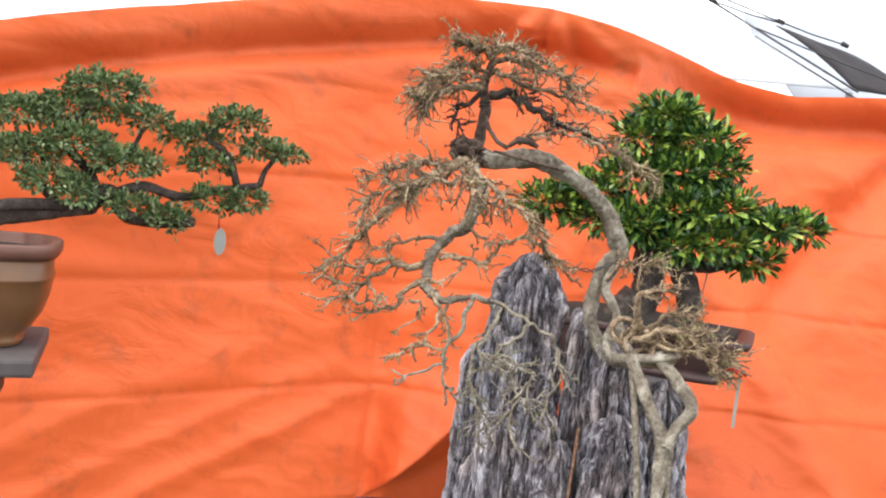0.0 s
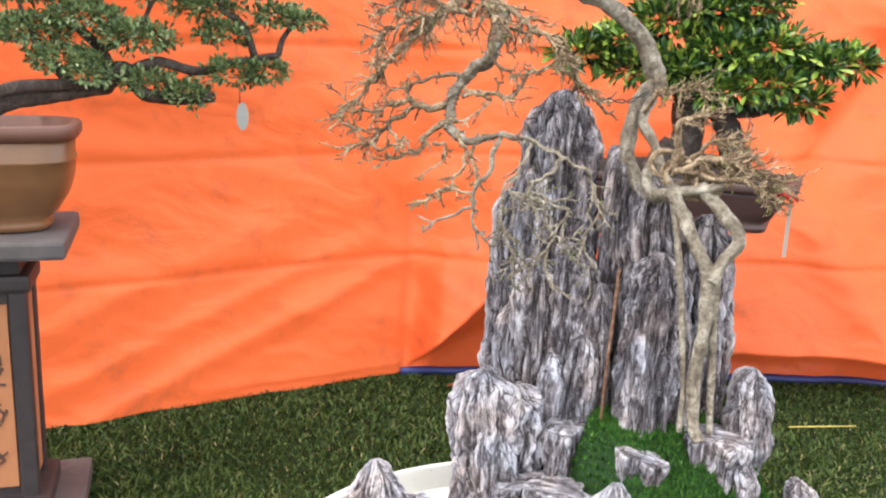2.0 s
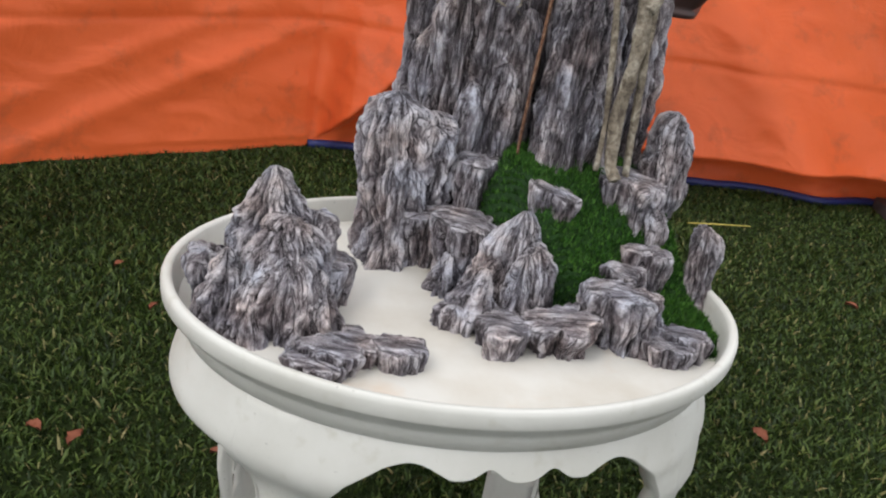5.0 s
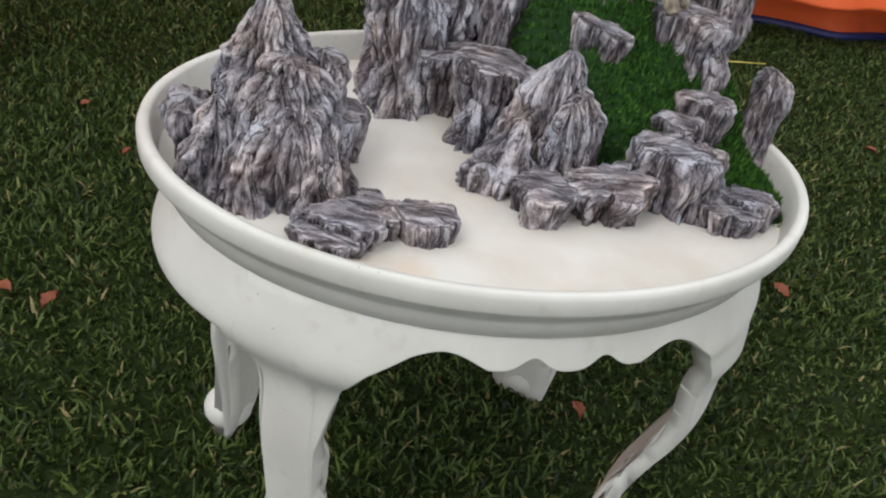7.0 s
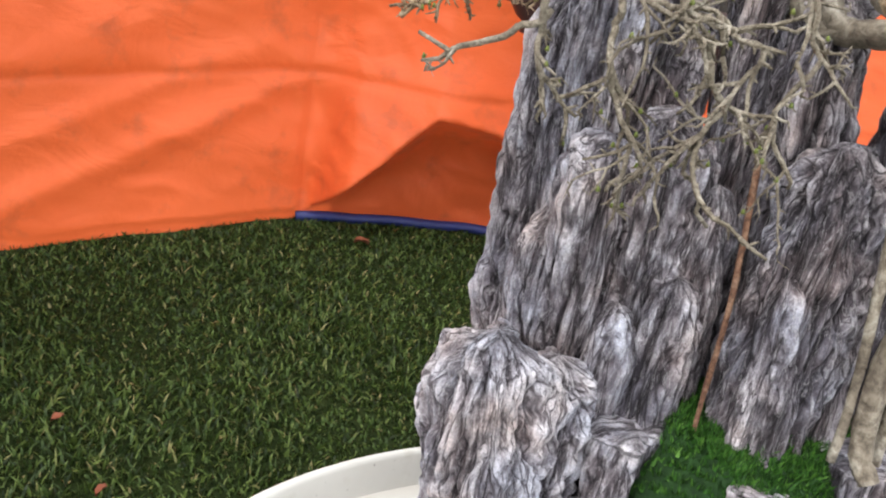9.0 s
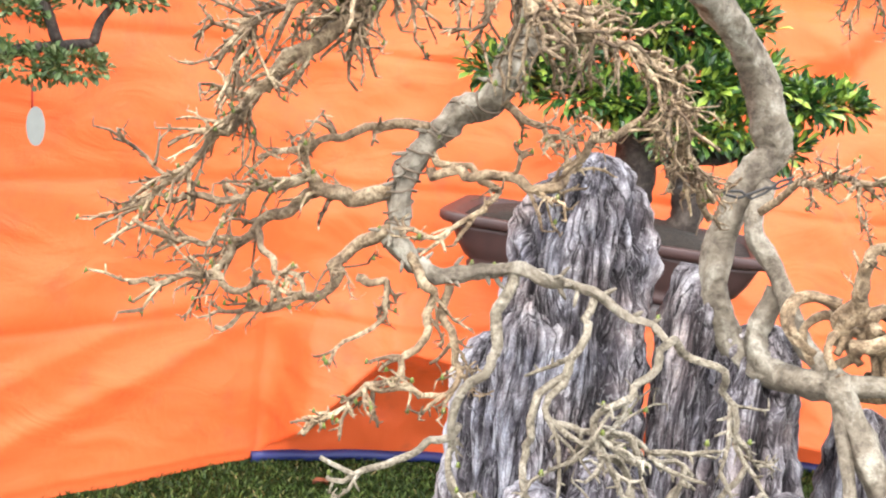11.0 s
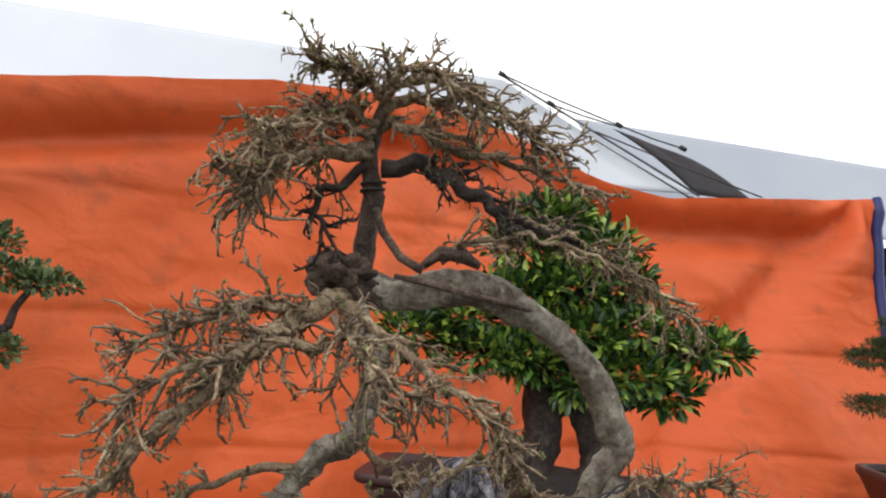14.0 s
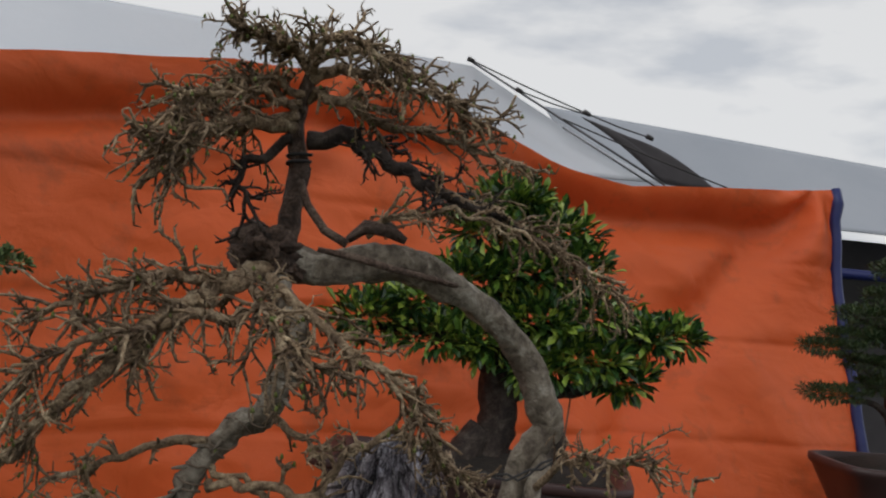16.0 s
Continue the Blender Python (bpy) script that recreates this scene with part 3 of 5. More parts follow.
def low_edge(a):
    """The apron hangs lower at both ends of the oval, and turns into the leg more sharply there."""
    d = nearest_leg(a)
    if 156 < a < 229:
        return min(skirt_low(min(d if d < 6.2 else 6.2 + (d - 6.2) * 3.0, 26.0)), 0.57)
    if a > 327 or a < 49:
        return skirt_low(min(d, 26.0)) - 0.045 * smooth01((d - 12) / 12)
    return skirt_low(d)


angles = sorted({round(k * 0.75, 3) for k in range(480)} | {round((a + sg * (5.6 + 0.2 * k)) % 360, 3) for a in LEGS for sg in (-1, 1) for k in range(60)})
skirt_mesh("frame", angles, lambda a: 0.680, low_edge, 30, True, "apron with cusped arches running into four legs")
for a in LEGS:
    x, y = on_tray(0.81, a)
    bm = bmesh.new()
    bmesh.ops.create_uvsphere(bm, u_segments=18, v_segments=12, radius=0.048)
    bmesh.ops.scale(bm, vec=(1.0, 1.0, 0.9), verts=bm.verts)
    bmesh.ops.translate(bm, vec=(x, y, 0.043), verts=bm.verts)
    part("scroll_foot", bm, CEMENT, table, "rounded scroll foot", True)


# ---- rocks ----
def lump(v, f, rib_light, flow, cx, cy, z0, rx, ry, h, kind="mount", seed=0.0, lean=(0, 0), turn=0.0, flute=0.16, nt=150, nz=52, tilt=(0, 0), foot=0.74, cap_len=0.0):
    """One fluted stone, added to v and f. mount: flared with a round tip; dome and head: upright, round-topped; block: flat-topped, narrower below."""
    first = len(v)
    so = Vector((seed * 3.7, seed * 1.3, seed * 2.1))
    ct, st = math.cos(turn), math.sin(turn)
    size = min(1.0, (rx + ry) / 0.13)
    amp = flute / 0.15
    side = 0.68
    for i in range(nz + 1):
        t = i / nz
        cap = 0.0
        if kind == "mount":
            s = (1 - t) * 0.40 + 0.60 * (1 - t) ** 0.44
            tz = t
        elif kind == "dome":
            t0 = 1 - cap_len / h if cap_len else 0.6
            s = (0.93 + 0.07 * math.sin(5 * t + seed)) * math.sqrt(max(0.0, 1 - max(0.0, (t - t0) / (1 - t0)) ** 2.1))
            tz = t
        elif kind == "head":
            s = (0.68 - 0.06 * math.exp(-((t - 0.28) / 0.16) ** 2) + 0.33 * smooth01((t - 0.28) / 0.34)) * math.sqrt(max(0.0, 1 - max(0.0, (t - 0.70) / 0.30) ** 2.3))
            tz = t
        else:
            if t < side:
                u = t / side
                s = foot + (1 - foot) * smooth01((u - 0.05) / 0.8) - 0.05 * smooth01((u - 0.93) / 0.07)
                tz = 0.955 * u
            else:
                cap = (t - side) / (1 - side)
                s = 0.95 * (1 - cap)
                tz = 0.955 + 0.045 * smooth01(cap * 2.5)
        z = h * tz
        for k in range(nt):
            a0 = 2 * math.pi * k / nt
            a = a0 + 0.16 * noise.noise(Vector((math.cos(a0) * 1.3, math.sin(a0) * 1.3, z * 16)) + so)
            c, sn = math.cos(a), math.sin(a)
            sr = 0.95 if cap else s
            sb = 0.26 + 0.74 * sr if kind != "block" else 0.8
            p = Vector((c * rx * sb, sn * ry * sb, (z if not cap else h * 0.955) * 0.21))
            wob = p * 30
            p = p + Vector((noise.noise(wob + so), noise.noise(wob + so * 1.4), 0)) * 0.010
            q = Vector((c * rx * sr, sn * ry * sr, z))
            n0 = noise.noise(Vector((c * 1.25, sn * 1.25, z * 7)) + so * 0.6)
            n1 = abs(noise.noise(Vector((p.x, p.y, p.z * 0.5)) * 20 + so))
            n2 = abs(noise.noise(Vector((p.x, p.y, p.z * 0.7)) * 46 + so * 1.7))
            n5 = abs(noise.noise(p * 110 + so * 3.1))
            n6 = noise.noise(q * 75 + so * 2.2)
            n7 = noise.noise(q * 26 + so * 1.2)
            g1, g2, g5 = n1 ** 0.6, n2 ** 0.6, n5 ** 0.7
            dr = amp * size * (0.018 * n0 + 0.036 * (g1 - 0.4) + 0.024 * (g2 - 0.4) + 0.013 * (g5 - 0.35) + 0.004 * n6 + 0.006 * n7)
            fade = min(1.0, sr * 2.0)
            x, y = c * (rx * sr + dr * fade), sn * (ry * sr + dr * fade)
            zz = z + 0.003 * n6 + 0.006 * n7 * min(1.0, t * 4)
            if cap:
                x, y = x * s / 0.95, y * s / 0.95
                zz = z + 0.0045 * noise.noise(Vector((x * 30, y * 90, seed))) + 0.004 * noise.noise(Vector((x * 26, y * 26, seed)))
                flow.append((x * 0.16 + seed, y * 0.9 + 0.01 * noise.noise(Vector((x * 30, y * 30, seed))), 0.3))
                rib_light.append(min(1.0, max(0.0, 0.46 + 0.35 * noise.noise(Vector((x * 25, y * 80, seed))) + (0.16 if cap < 0.12 else 0))))
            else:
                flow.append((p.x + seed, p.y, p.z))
                # light put into the colour: ribs and upper parts paler, grooves darker
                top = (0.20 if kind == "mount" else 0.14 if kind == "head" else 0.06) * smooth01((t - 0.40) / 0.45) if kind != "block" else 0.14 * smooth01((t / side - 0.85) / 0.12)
                rib_light.append(min(1.0, max(0.0, -0.10 + 0.38 * g1 + 0.52 * g2 + 0.48 * g5 + 0.10 * n6 + top)))
            zz += (x * tilt[0] + y * tilt[1]) * tz
            v.append((cx + x * ct - y * st + lean[0] * tz, cy + x * st + y * ct + lean[1] * tz, z0 + zz))
    for i in range(nz):
        for k in range(nt):
            k2 = (k + 1) % nt
            f.append((first + i * nt + k, first + i * nt + k2, first + (i + 1) * nt + k2, first + (i + 1) * nt + k))
    f.append(tuple(first + nz * nt + k for k in range(nt)))


def rock(name, label, lumps, group="", paler=0.05):
    v, f, rib_light, flow = [], [], [], []
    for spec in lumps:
        lump(v, f, rib_light, flow, *spec[0], **spec[1])
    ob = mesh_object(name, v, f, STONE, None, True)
    # the offset lightens or darkens a stone as a whole
    ob.data.attributes.new("rib_light", "FLOAT", "POINT").data.foreach_set("value", [c + paler for c in rib_light])
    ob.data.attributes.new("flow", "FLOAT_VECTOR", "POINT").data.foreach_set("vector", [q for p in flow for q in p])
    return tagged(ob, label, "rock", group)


B = BED_Z - 0.004
rock("main_rock", "tall fluted grey stone streaked with white, with a rounded peak", [
    ((0.250, 2.095, 0.74, 0.098, 0.062, 0.846), dict(kind="dome", seed=1.0, lean=(-0.010, 0.115), flute=0.15, nt=280, nz=170, cap_len=0.17)),
    ((0.194, 2.095, 0.74, 0.054, 0.056, 0.700), dict(kind="dome", seed=2.0, lean=(-0.010, 0.09), flute=0.15, nt=200, nz=130, cap_len=0.13)),
    ((0.162, 2.095, 0.74, 0.046, 0.052, 0.640), dict(kind="dome", seed=2.6, lean=(-0.008, 0.085), flute=0.15, nt=180, nz=110, cap_len=0.12)),
    ((0.356, 2.100, 0.74, 0.032, 0.045, 0.735), dict(kind="dome", seed=3.4, lean=(0.004, 0.08), flute=0.13, nt=150, nz=120, cap_len=0.09)),
    ((0.282, 2.035, 0.74, 0.052, 0.040, 0.545), dict(kind="dome", seed=3.9, lean=(-0.006, 0.035), flute=0.16, nt=180, nz=110, cap_len=0.09)),
    ((0.212, 2.032, 0.74, 0.044, 0.040, 0.510), dict(kind="dome", seed=4.4, lean=(-0.004, 0.035), flute=0.16, nt=170, nz=100, cap_len=0.08)),
    ((0.180, 2.045, 0.74, 0.036, 0.042, 0.420), dict(kind="dome", seed=4.9, lean=(-0.008, 0.03), flute=0.16, nt=150, nz=90, cap_len=0.08)),
    ((0.338, 2.025, 0.74, 0.030, 0.034, 0.470), dict(kind="dome", seed=5.1, lean=(-0.002, 0.03), flute=0.15, nt=140, nz=90, cap_len=0.06)),
    ((0.306, 1.998, 0.74, 0.036, 0.032, 0.375), dict(kind="dome", seed=5.7, lean=(0.002, 0.02), flute=0.16, nt=140, nz=80, cap_len=0.07)),
    ((0.250, 2.000, 0.74, 0.034, 0.030, 0.330), dict(kind="dome", seed=6.1, lean=(0, 0.02), flute=0.16, nt=140, nz=80, cap_len=0.07)),
], paler=-0.05)
rock("main_rock", "shorter fluted grey stone in upright slabs under the roots", [
    ((0.436, 2.075, 0.74, 0.056, 0.056, 0.690), dict(kind="dome", seed=5.3, lean=(-0.004, 0.05), flute=0.15, nt=190, nz=120, cap_len=0.11)),
    ((0.446, 1.985, 0.74, 0.066, 0.050, 0.552), dict(kind="dome", seed=6.6, lean=(-0.002, 0.025), flute=0.16, nt=200, nz=110, cap_len=0.10)),
    ((0.414, 1.965, 0.74, 0.036, 0.034, 0.405), dict(kind="dome", seed=7.0, lean=(0.0, 0.02), flute=0.16, nt=150, nz=80, cap_len=0.08)),
    ((0.556, 2.055, 0.74, 0.050, 0.050, 0.620), dict(kind="dome", seed=5.9, lean=(-0.012, 0.04), flute=0.15, nt=180, nz=110, cap_len=0.10)),
    ((0.500, 2.010, 0.74, 0.036, 0.038, 0.425), dict(kind="dome", seed=7.7, lean=(0, 0.02), flute=0.16, nt=140, nz=80, cap_len=0.08)),
    ((0.380, 2.115, 0.74, 0.034, 0.036, 0.600), dict(kind="dome", seed=8.8, lean=(0, 0.05), flute=0.12, nt=120, nz=80, cap_len=0.08)),
], paler=-0.05)
SR = "small rocks on the tray"
rock("mountain_rock", "pointed grey mountain-shaped stone with several ridges", [
    ((-0.042, 1.695, B, 0.104, 0.096, 0.250), dict(seed=11, flute=0.14, nt=240, nz=90)),
    ((-0.004, 1.640, B, 0.066, 0.060, 0.190), dict(kind="dome", seed=11.6, flute=0.12, nt=180, nz=80, cap_len=0.11, lean=(-0.002, 0.004))),
    ((0.012, 1.600, B, 0.060, 0.056, 0.146), dict(kind="dome", seed=12, flute=0.12, nt=190, nz=70, cap_len=0.09, lean=(0.0, 0.006))),
    ((0.044, 1.585, B, 0.048, 0.046, 0.100), dict(seed=13, flute=0.13, nt=160, nz=60)),
    ((0.060, 1.612, B, 0.044, 0.046, 0.118), dict(seed=13.5, flute=0.13, nt=150, nz=60)),
    ((-0.138, 1.680, B, 0.040, 0.050, 0.092), dict(kind="head", seed=14, lean=(-0.006, 0), flute=0.15, nt=140, nz=50)),
    ((-0.092, 1.615, B, 0.056, 0.056, 0.128), dict(seed=14.5, flute=0.15, nt=150, nz=56)),
    ((-0.048, 1.580, B, 0.052, 0.044, 0.100), dict(seed=14.8, flute=0.15, nt=150, nz=50)),
    ((0.022, 1.730, B, 0.050, 0.050, 0.165), dict(seed=15, kind="dome", lean=(0.006, 0), flute=0.16)),
    ((0.066, 1.716, B, 0.036, 0.038, 0.090), dict(seed=16, kind="block", flute=0.14)),
], SR)
rock("flat_rock", "low layered grey stone lying on the tray bed", [((0.088, 1.497, B, 0.056, 0.036, 0.030), dict(kind="block", seed=21, flute=0.12, foot=0.86)), ((0.094, 1.512, B, 0.052, 0.034, 0.044), dict(kind="block", seed=21.5, flute=0.12))], SR)
rock("flat_rock", "low rough grey stone touching the mountain stone", [((0.138, 1.552, B, 0.050, 0.034, 0.040), dict(kind="block", seed=22, flute=0.13, foot=0.84, tilt=(-0.1, 0)))], SR)
rock("flat_rock", "small flat-topped round grey stone", [((0.204, 1.553, B, 0.046, 0.036, 0.042), dict(kind="block", seed=23, flute=0.09, foot=0.86))], SR)
rock("standing_rock", "tall round-headed white-streaked stone", [
    ((0.118, 1.944, B, 0.066, 0.056, 0.330), dict(kind="head", seed=31, lean=(0.0, 0.02), flute=0.16, nt=200, nz=90)),
    ((0.184, 1.962, B, 0.047, 0.054, 0.296), dict(kind="head", seed=32, lean=(0.008, 0.02), flute=0.16, nt=180, nz=80)),
    ((0.146, 1.915, B, 0.042, 0.040, 0.225), dict(kind="head", seed=33, lean=(-0.01, 0.02), flute=0.16, nt=150, nz=70)),
    ((0.134, 1.915, B, 0.050, 0.042, 0.12), dict(seed=34, flute=0.17, nt=150, nz=50)),
], SR)
rock("ledge_rock", "flat-topped grey ledge stone", [
    ((0.282, 1.975, B, 0.050, 0.038, 0.226), dict(kind="block", seed=41, flute=0.16, nz=70, turn=0.2)),
    ((0.332, 1.995, B, 0.052, 0.032, 0.236), dict(kind="block", seed=41.6, flute=0.13, nz=60)),
], SR)
rock("ledge_rock", "flat-topped grey ledge stone", [((0.207, 1.932, B, 0.056, 0.040, 0.120), dict(kind="block", seed=42, flute=0.16, nz=60, turn=0.25, tilt=(0.08, 0.1)))], SR)
rock("ledge_rock", "flat-topped grey ledge stone", [((0.281, 1.860, B, 0.066, 0.046, 0.142), dict(kind="block", seed=43, flute=0.17, nt=180, nz=66, foot=0.66, tilt=(-0.12, 0.12))),
                                            ((0.262, 1.83, B, 0.045, 0.042, 0.085), dict(seed=44, flute=0.17))], SR)
rock("mountain_rock", "pointed grey mountain-shaped stone with a split peak", [
    ((0.368, 1.782, B, 0.090, 0.070, 0.200), dict(seed=51, flute=0.14, nt=220, nz=80, lean=(0.010, 0.0))),
    ((0.388, 1.735, B, 0.058, 0.052, 0.145), dict(seed=52, flute=0.13, nt=180, nz=66)),
    ((0.420, 1.760, B, 0.040, 0.045, 0.150), dict(kind="dome", seed=52.7, lean=(-0.01, 0), flute=0.15, nz=60)),
    ((0.312, 1.725, B, 0.064, 0.048, 0.110), dict(seed=53, flute=0.16, lean=(0.01, 0.01))),
    ((0.278, 1.702, B, 0.034, 0.026, 0.048), dict(kind="dome", seed=54, flute=0.14)),
], SR)
rock("flat_rock", "small round grey stone before the mountain stone", [((0.368, 1.652, B, 0.050, 0.042, 0.056), dict(kind="block", seed=61, flute=0.15, foot=0.84))], SR)
rock("flat_rock", "low grey ledge stone with a sharp lip", [((0.456, 1.672, B, 0.068, 0.048, 0.066), dict(kind="block", seed=62, flute=0.16, foot=0.68, tilt=(0.12, 0.15)))], SR)
rock("ledge_rock", "square grey stone with fluted sides", [
    ((0.566, 1.728, B, 0.064, 0.046, 0.112), dict(kind="block", seed=63, flute=0.17, nt=180, nz=66, foot=0.6, lean=(-0.006, 0))),
    ((0.598, 1.730, B, 0.038, 0.040, 0.106), dict(kind="dome", seed=64, flute=0.16, nz=56)),
], SR)
rock("step_rock", "small grey step stone in the moss", [((0.572, 1.825, 0.72, 0.044, 0.030, 0.104), dict(kind="block", seed=65, flute=0.15))], SR)
rock("step_rock", "larger grey step stone behind another", [((0.622, 1.862, 0.72, 0.046, 0.034, 0.130), dict(kind="block", seed=66, flute=0.15))], SR)
rock("flat_rock", "low grey stone beside the moss", [((0.652, 1.690, B, 0.044, 0.034, 0.040), dict(kind="block", seed=67, flute=0.14, foot=0.85))], SR)
rock("flat_rock", "low grey stone beside the moss", [((0.680, 1.722, B, 0.044, 0.032, 0.052), dict(kind="block", seed=68, flute=0.14, foot=0.85))], SR)
rock("flat_rock", "low grey stone beside the moss", [((0.720, 1.738, B, 0.024, 0.020, 0.034), dict(kind="block", seed=69, flute=0.12, foot=0.85, nt=100, nz=36))], SR)
rock("standing_rock", "upright grey stone at the tray edge", [((0.736, 1.922, B, 0.036, 0.044, 0.176), dict(kind="dome", seed=71, flute=0.15, nz=64, lean=(-0.006, 0)))], SR)
rock("ledge_rock", "overhanging grey ledge stone below the roots", [
    ((0.590, 1.972, 0.74, 0.072, 0.046, 0.212), dict(kind="block", seed=72, flute=0.17, nt=200, nz=80, foot=0.6, tilt=(-0.1, 0.05))),
    ((0.628, 1.955, 0.74, 0.042, 0.040, 0.170), dict(kind="dome", seed=72.5, flute=0.17, nz=64)),
], SR)
rock("ledge_rock", "small grey ledge stone under the root", [((0.548, 1.945, 0.87, 0.042, 0.030, 0.080), dict(kind="block", seed=73, flute=0.13))], SR)
rock("standing_rock", "slender upright white-streaked stone", [
    ((0.645, 2.024, 0.74, 0.044, 0.045, 0.328), dict(kind="head", seed=74, flute=0.15, nz=90)),
    ((0.625, 2.000, 0.74, 0.036, 0.040, 0.270), dict(kind="dome", seed=74.5, flute=0.15, nz=70)),
], SR)
rock("flat_rock", "small grey stone sunk in the moss", [((0.431, 1.885, 0.865, 0.048, 0.032, 0.064), dict(kind="block", seed=75, flute=0.15, foot=0.8, tilt=(-0.25, 0.1)))], SR)


# ---- moss mound ----
def moss_left(y):
    pts = ((1.62, 0.90), (1.71, 0.80), (1.735, 0.70), (1.75, 0.49), (1.80, 0.40), (1.88, 0.30), (1.95, 0.25), (2.2, 0.2))
    for (ya, xa), (yb, xb) in zip(pts, pts[1:]):
        if y <= yb:
            return xa + (xb - xa) * max(0.0, (y - ya) / (yb - ya))
    return 0.2


def moss_z(x, y):
    s = smooth01(((y - 1.66) - 0.55 * (x - 0.45)) / 0.33)
    z = BED_Z + 0.014 + 0.225 * s
    edge = smooth01((x - moss_left(y)) / 0.10)
    rim = smooth01((0.97 - tray_share(x, y)) / 0.13)
    return BED_Z - 0.004 + (z - BED_Z + 0.004) * edge * (0.35 * min(1.0, rim * 4) + 0.65 * rim) + (0.013 * noise.noise(Vector((x * 26, y * 26, 0))) + 0.010 * abs(noise.noise(Vector((x * 60, y * 60, 3))))) * edge


v, f, keep = [], [], {}
GX, GY = 90, 80
for i in range(GX + 1):
    for j in range(GY + 1):
        x, y = 0.24 + 0.56 * i / GX, 1.62 + 0.52 * j / GY
        if x > moss_left(y) and tray_share(x, y) < 0.955:
            keep[i, j] = len(v)
            v.append((x, y, moss_z(x, y)))
for i in range(GX):
    for j in range(GY):
        q = [(i, j), (i + 1, j), (i + 1, j + 1), (i, j + 1)]
        if all(k in keep for k in q):
            f.append(tuple(keep[k] for k in q))
moss = thing("moss_mound", (0.5, 1.9, BED_Z), "bright green moss mound between the stones", "moss")
mesh_object("mound", v, f, MOSS_BASE, moss, True)
rng = random.Random(9)
mv, mf = [], []
cells = list(keep.values())
base_pts = [v[k] for k in cells]
for _ in range(46000):
    x, y, z = base_pts[rng.randrange(len(base_pts))]
    x += rng.uniform(-0.004, 0.004)
    y += rng.uniform(-0.004, 0.004)
    h = rng.uniform(0.004, 0.011)
    a, lean = rng.uniform(0, 6.28), rng.uniform(0, 0.011)
    w = rng.uniform(0.0012, 0.0024)
    b2 = rng.uniform(0, 6.28)
    dx, dy = math.cos(a) * w, math.sin(a) * w
    k = len(mv)
    mv += [(x - dx, y - dy, z - 0.003), (x + dx, y + dy, z - 0.003), (x + math.cos(b2) * lean, y + math.sin(b2) * lean, z + h)]
    mf.append((k, k + 1, k + 2))
tuft = mesh_object("tuft", mv, mf, MOSS, moss)
tuft["kind"] = "stuff"


# ---- the bare bonsai on the rock ----
tree = thing("bare_bonsai", (0.52, 1.95, 0.90), "leafless bonsai with a bent grey trunk and thorny twigs", "bonsai tree")
rt = random.Random(21)


def limb(name, pts, r0, r1, mat=None, sides=16, lumpy=0.32, label="", per=7):
    line = spline(pts, per)
    rad = tapered(len(line), r0, r1)
    t = Tubes()
    t.add(line, rad, sides, lumpy, rt.uniform(0, 9))
    t.make(name, mat or TRUNK, tree, label)
    return line


trunk_pts = [(0.462, 2.01, 1.408), (0.428, 2.08, 1.390), (0.403, 2.135, 1.400), (0.374, 2.15, 1.452), (0.376, 2.16, 1.506), (0.394, 2.17, 1.570), (0.421, 2.18, 1.607), (0.410, 2.18, 1.640), (0.379, 2.17, 1.699), (0.331, 2.14, 1.739),
             (0.271, 2.10, 1.772), (0.216, 2.08, 1.790), (0.168, 2.07, 1.784), (0.116, 2.07, 1.776), (0.073, 2.07, 1.788), (0.050, 2.07, 1.794)]
line = spline(trunk_pts, 8)
rad = []
for i, p in enumerate(line):
    u = i / (len(line) - 1)
    r = 0.0160 + 0.004 * math.exp(-((u - 0.45) / 0.08) ** 2) + 0.004 * math.exp(-((u - 0.73) / 0.12) ** 2) + 0.008 * math.exp(-((u - 0.93) / 0.06) ** 2)
    rad.append(r)
t = Tubes()
t.add(line, rad, 24, 0.30, 2.0)
t.make("trunk", TRUNK, tree, "weathered grey trunk bent in an arch")
bl, bf = [], []
for c, r, sd in (((0.052, 2.062, 1.792), 0.025, 1.0), ((0.070, 2.05, 1.798), 0.022, 2.0), ((0.085, 2.06, 1.780), 0.022, 3.0)):
    bm = bmesh.new()
    bmesh.ops.create_icosphere(bm, subdivisions=4, radius=1)
    n0 = len(bl)
    for q in bm.verts:
        u = q.co.normalized()
        k = r * (0.9 + 0.5 * noise.noise(u * 1.6 + Vector((sd, 0, 0))) + 0.28 * noise.noise(u * 5 + Vector((sd, 2, 0))) + 0.12 * noise.noise(u * 13))
        bl.append((c[0] + u.x * k * 1.1, c[1] + u.y * k, c[2] + u.z * k * 0.95))
    bf += [tuple(n0 + w.index for w in face.verts) for face in bm.faces]
    bm.free()
mesh_object("burl", bl, bf, BURL, tree, True, "knobbly red-brown burl at the fork")
t = Tubes()
t.add([(0.150, 2.05, 1.808), (0.170, 2.05, 1.822), (0.195, 2.05, 1.822), (0.215, 2.05, 1.812)], [0.004, 0.007, 0.007, 0.004], 14, 0.5, 3)
t.add([(0.12, 2.045, 1.795), (0.16, 2.035, 1.790), (0.20, 2.04, 1.782), (0.25, 2.06, 1.775), (0.28, 2.07, 1.77)], [0.003, 0.004, 0.004, 0.004, 0.003], 8, 0.2, 7)
t.add([(0.095, 2.05, 1.865), (0.105, 2.045, 1.84), (0.125, 2.045, 1.815), (0.15, 2.045, 1.803)], [0.004, 0.0045, 0.005, 0.005], 8, 0.25, 8)
t.make("dead_branch", BURL, tree, "dark dead branch clinging to the trunk")
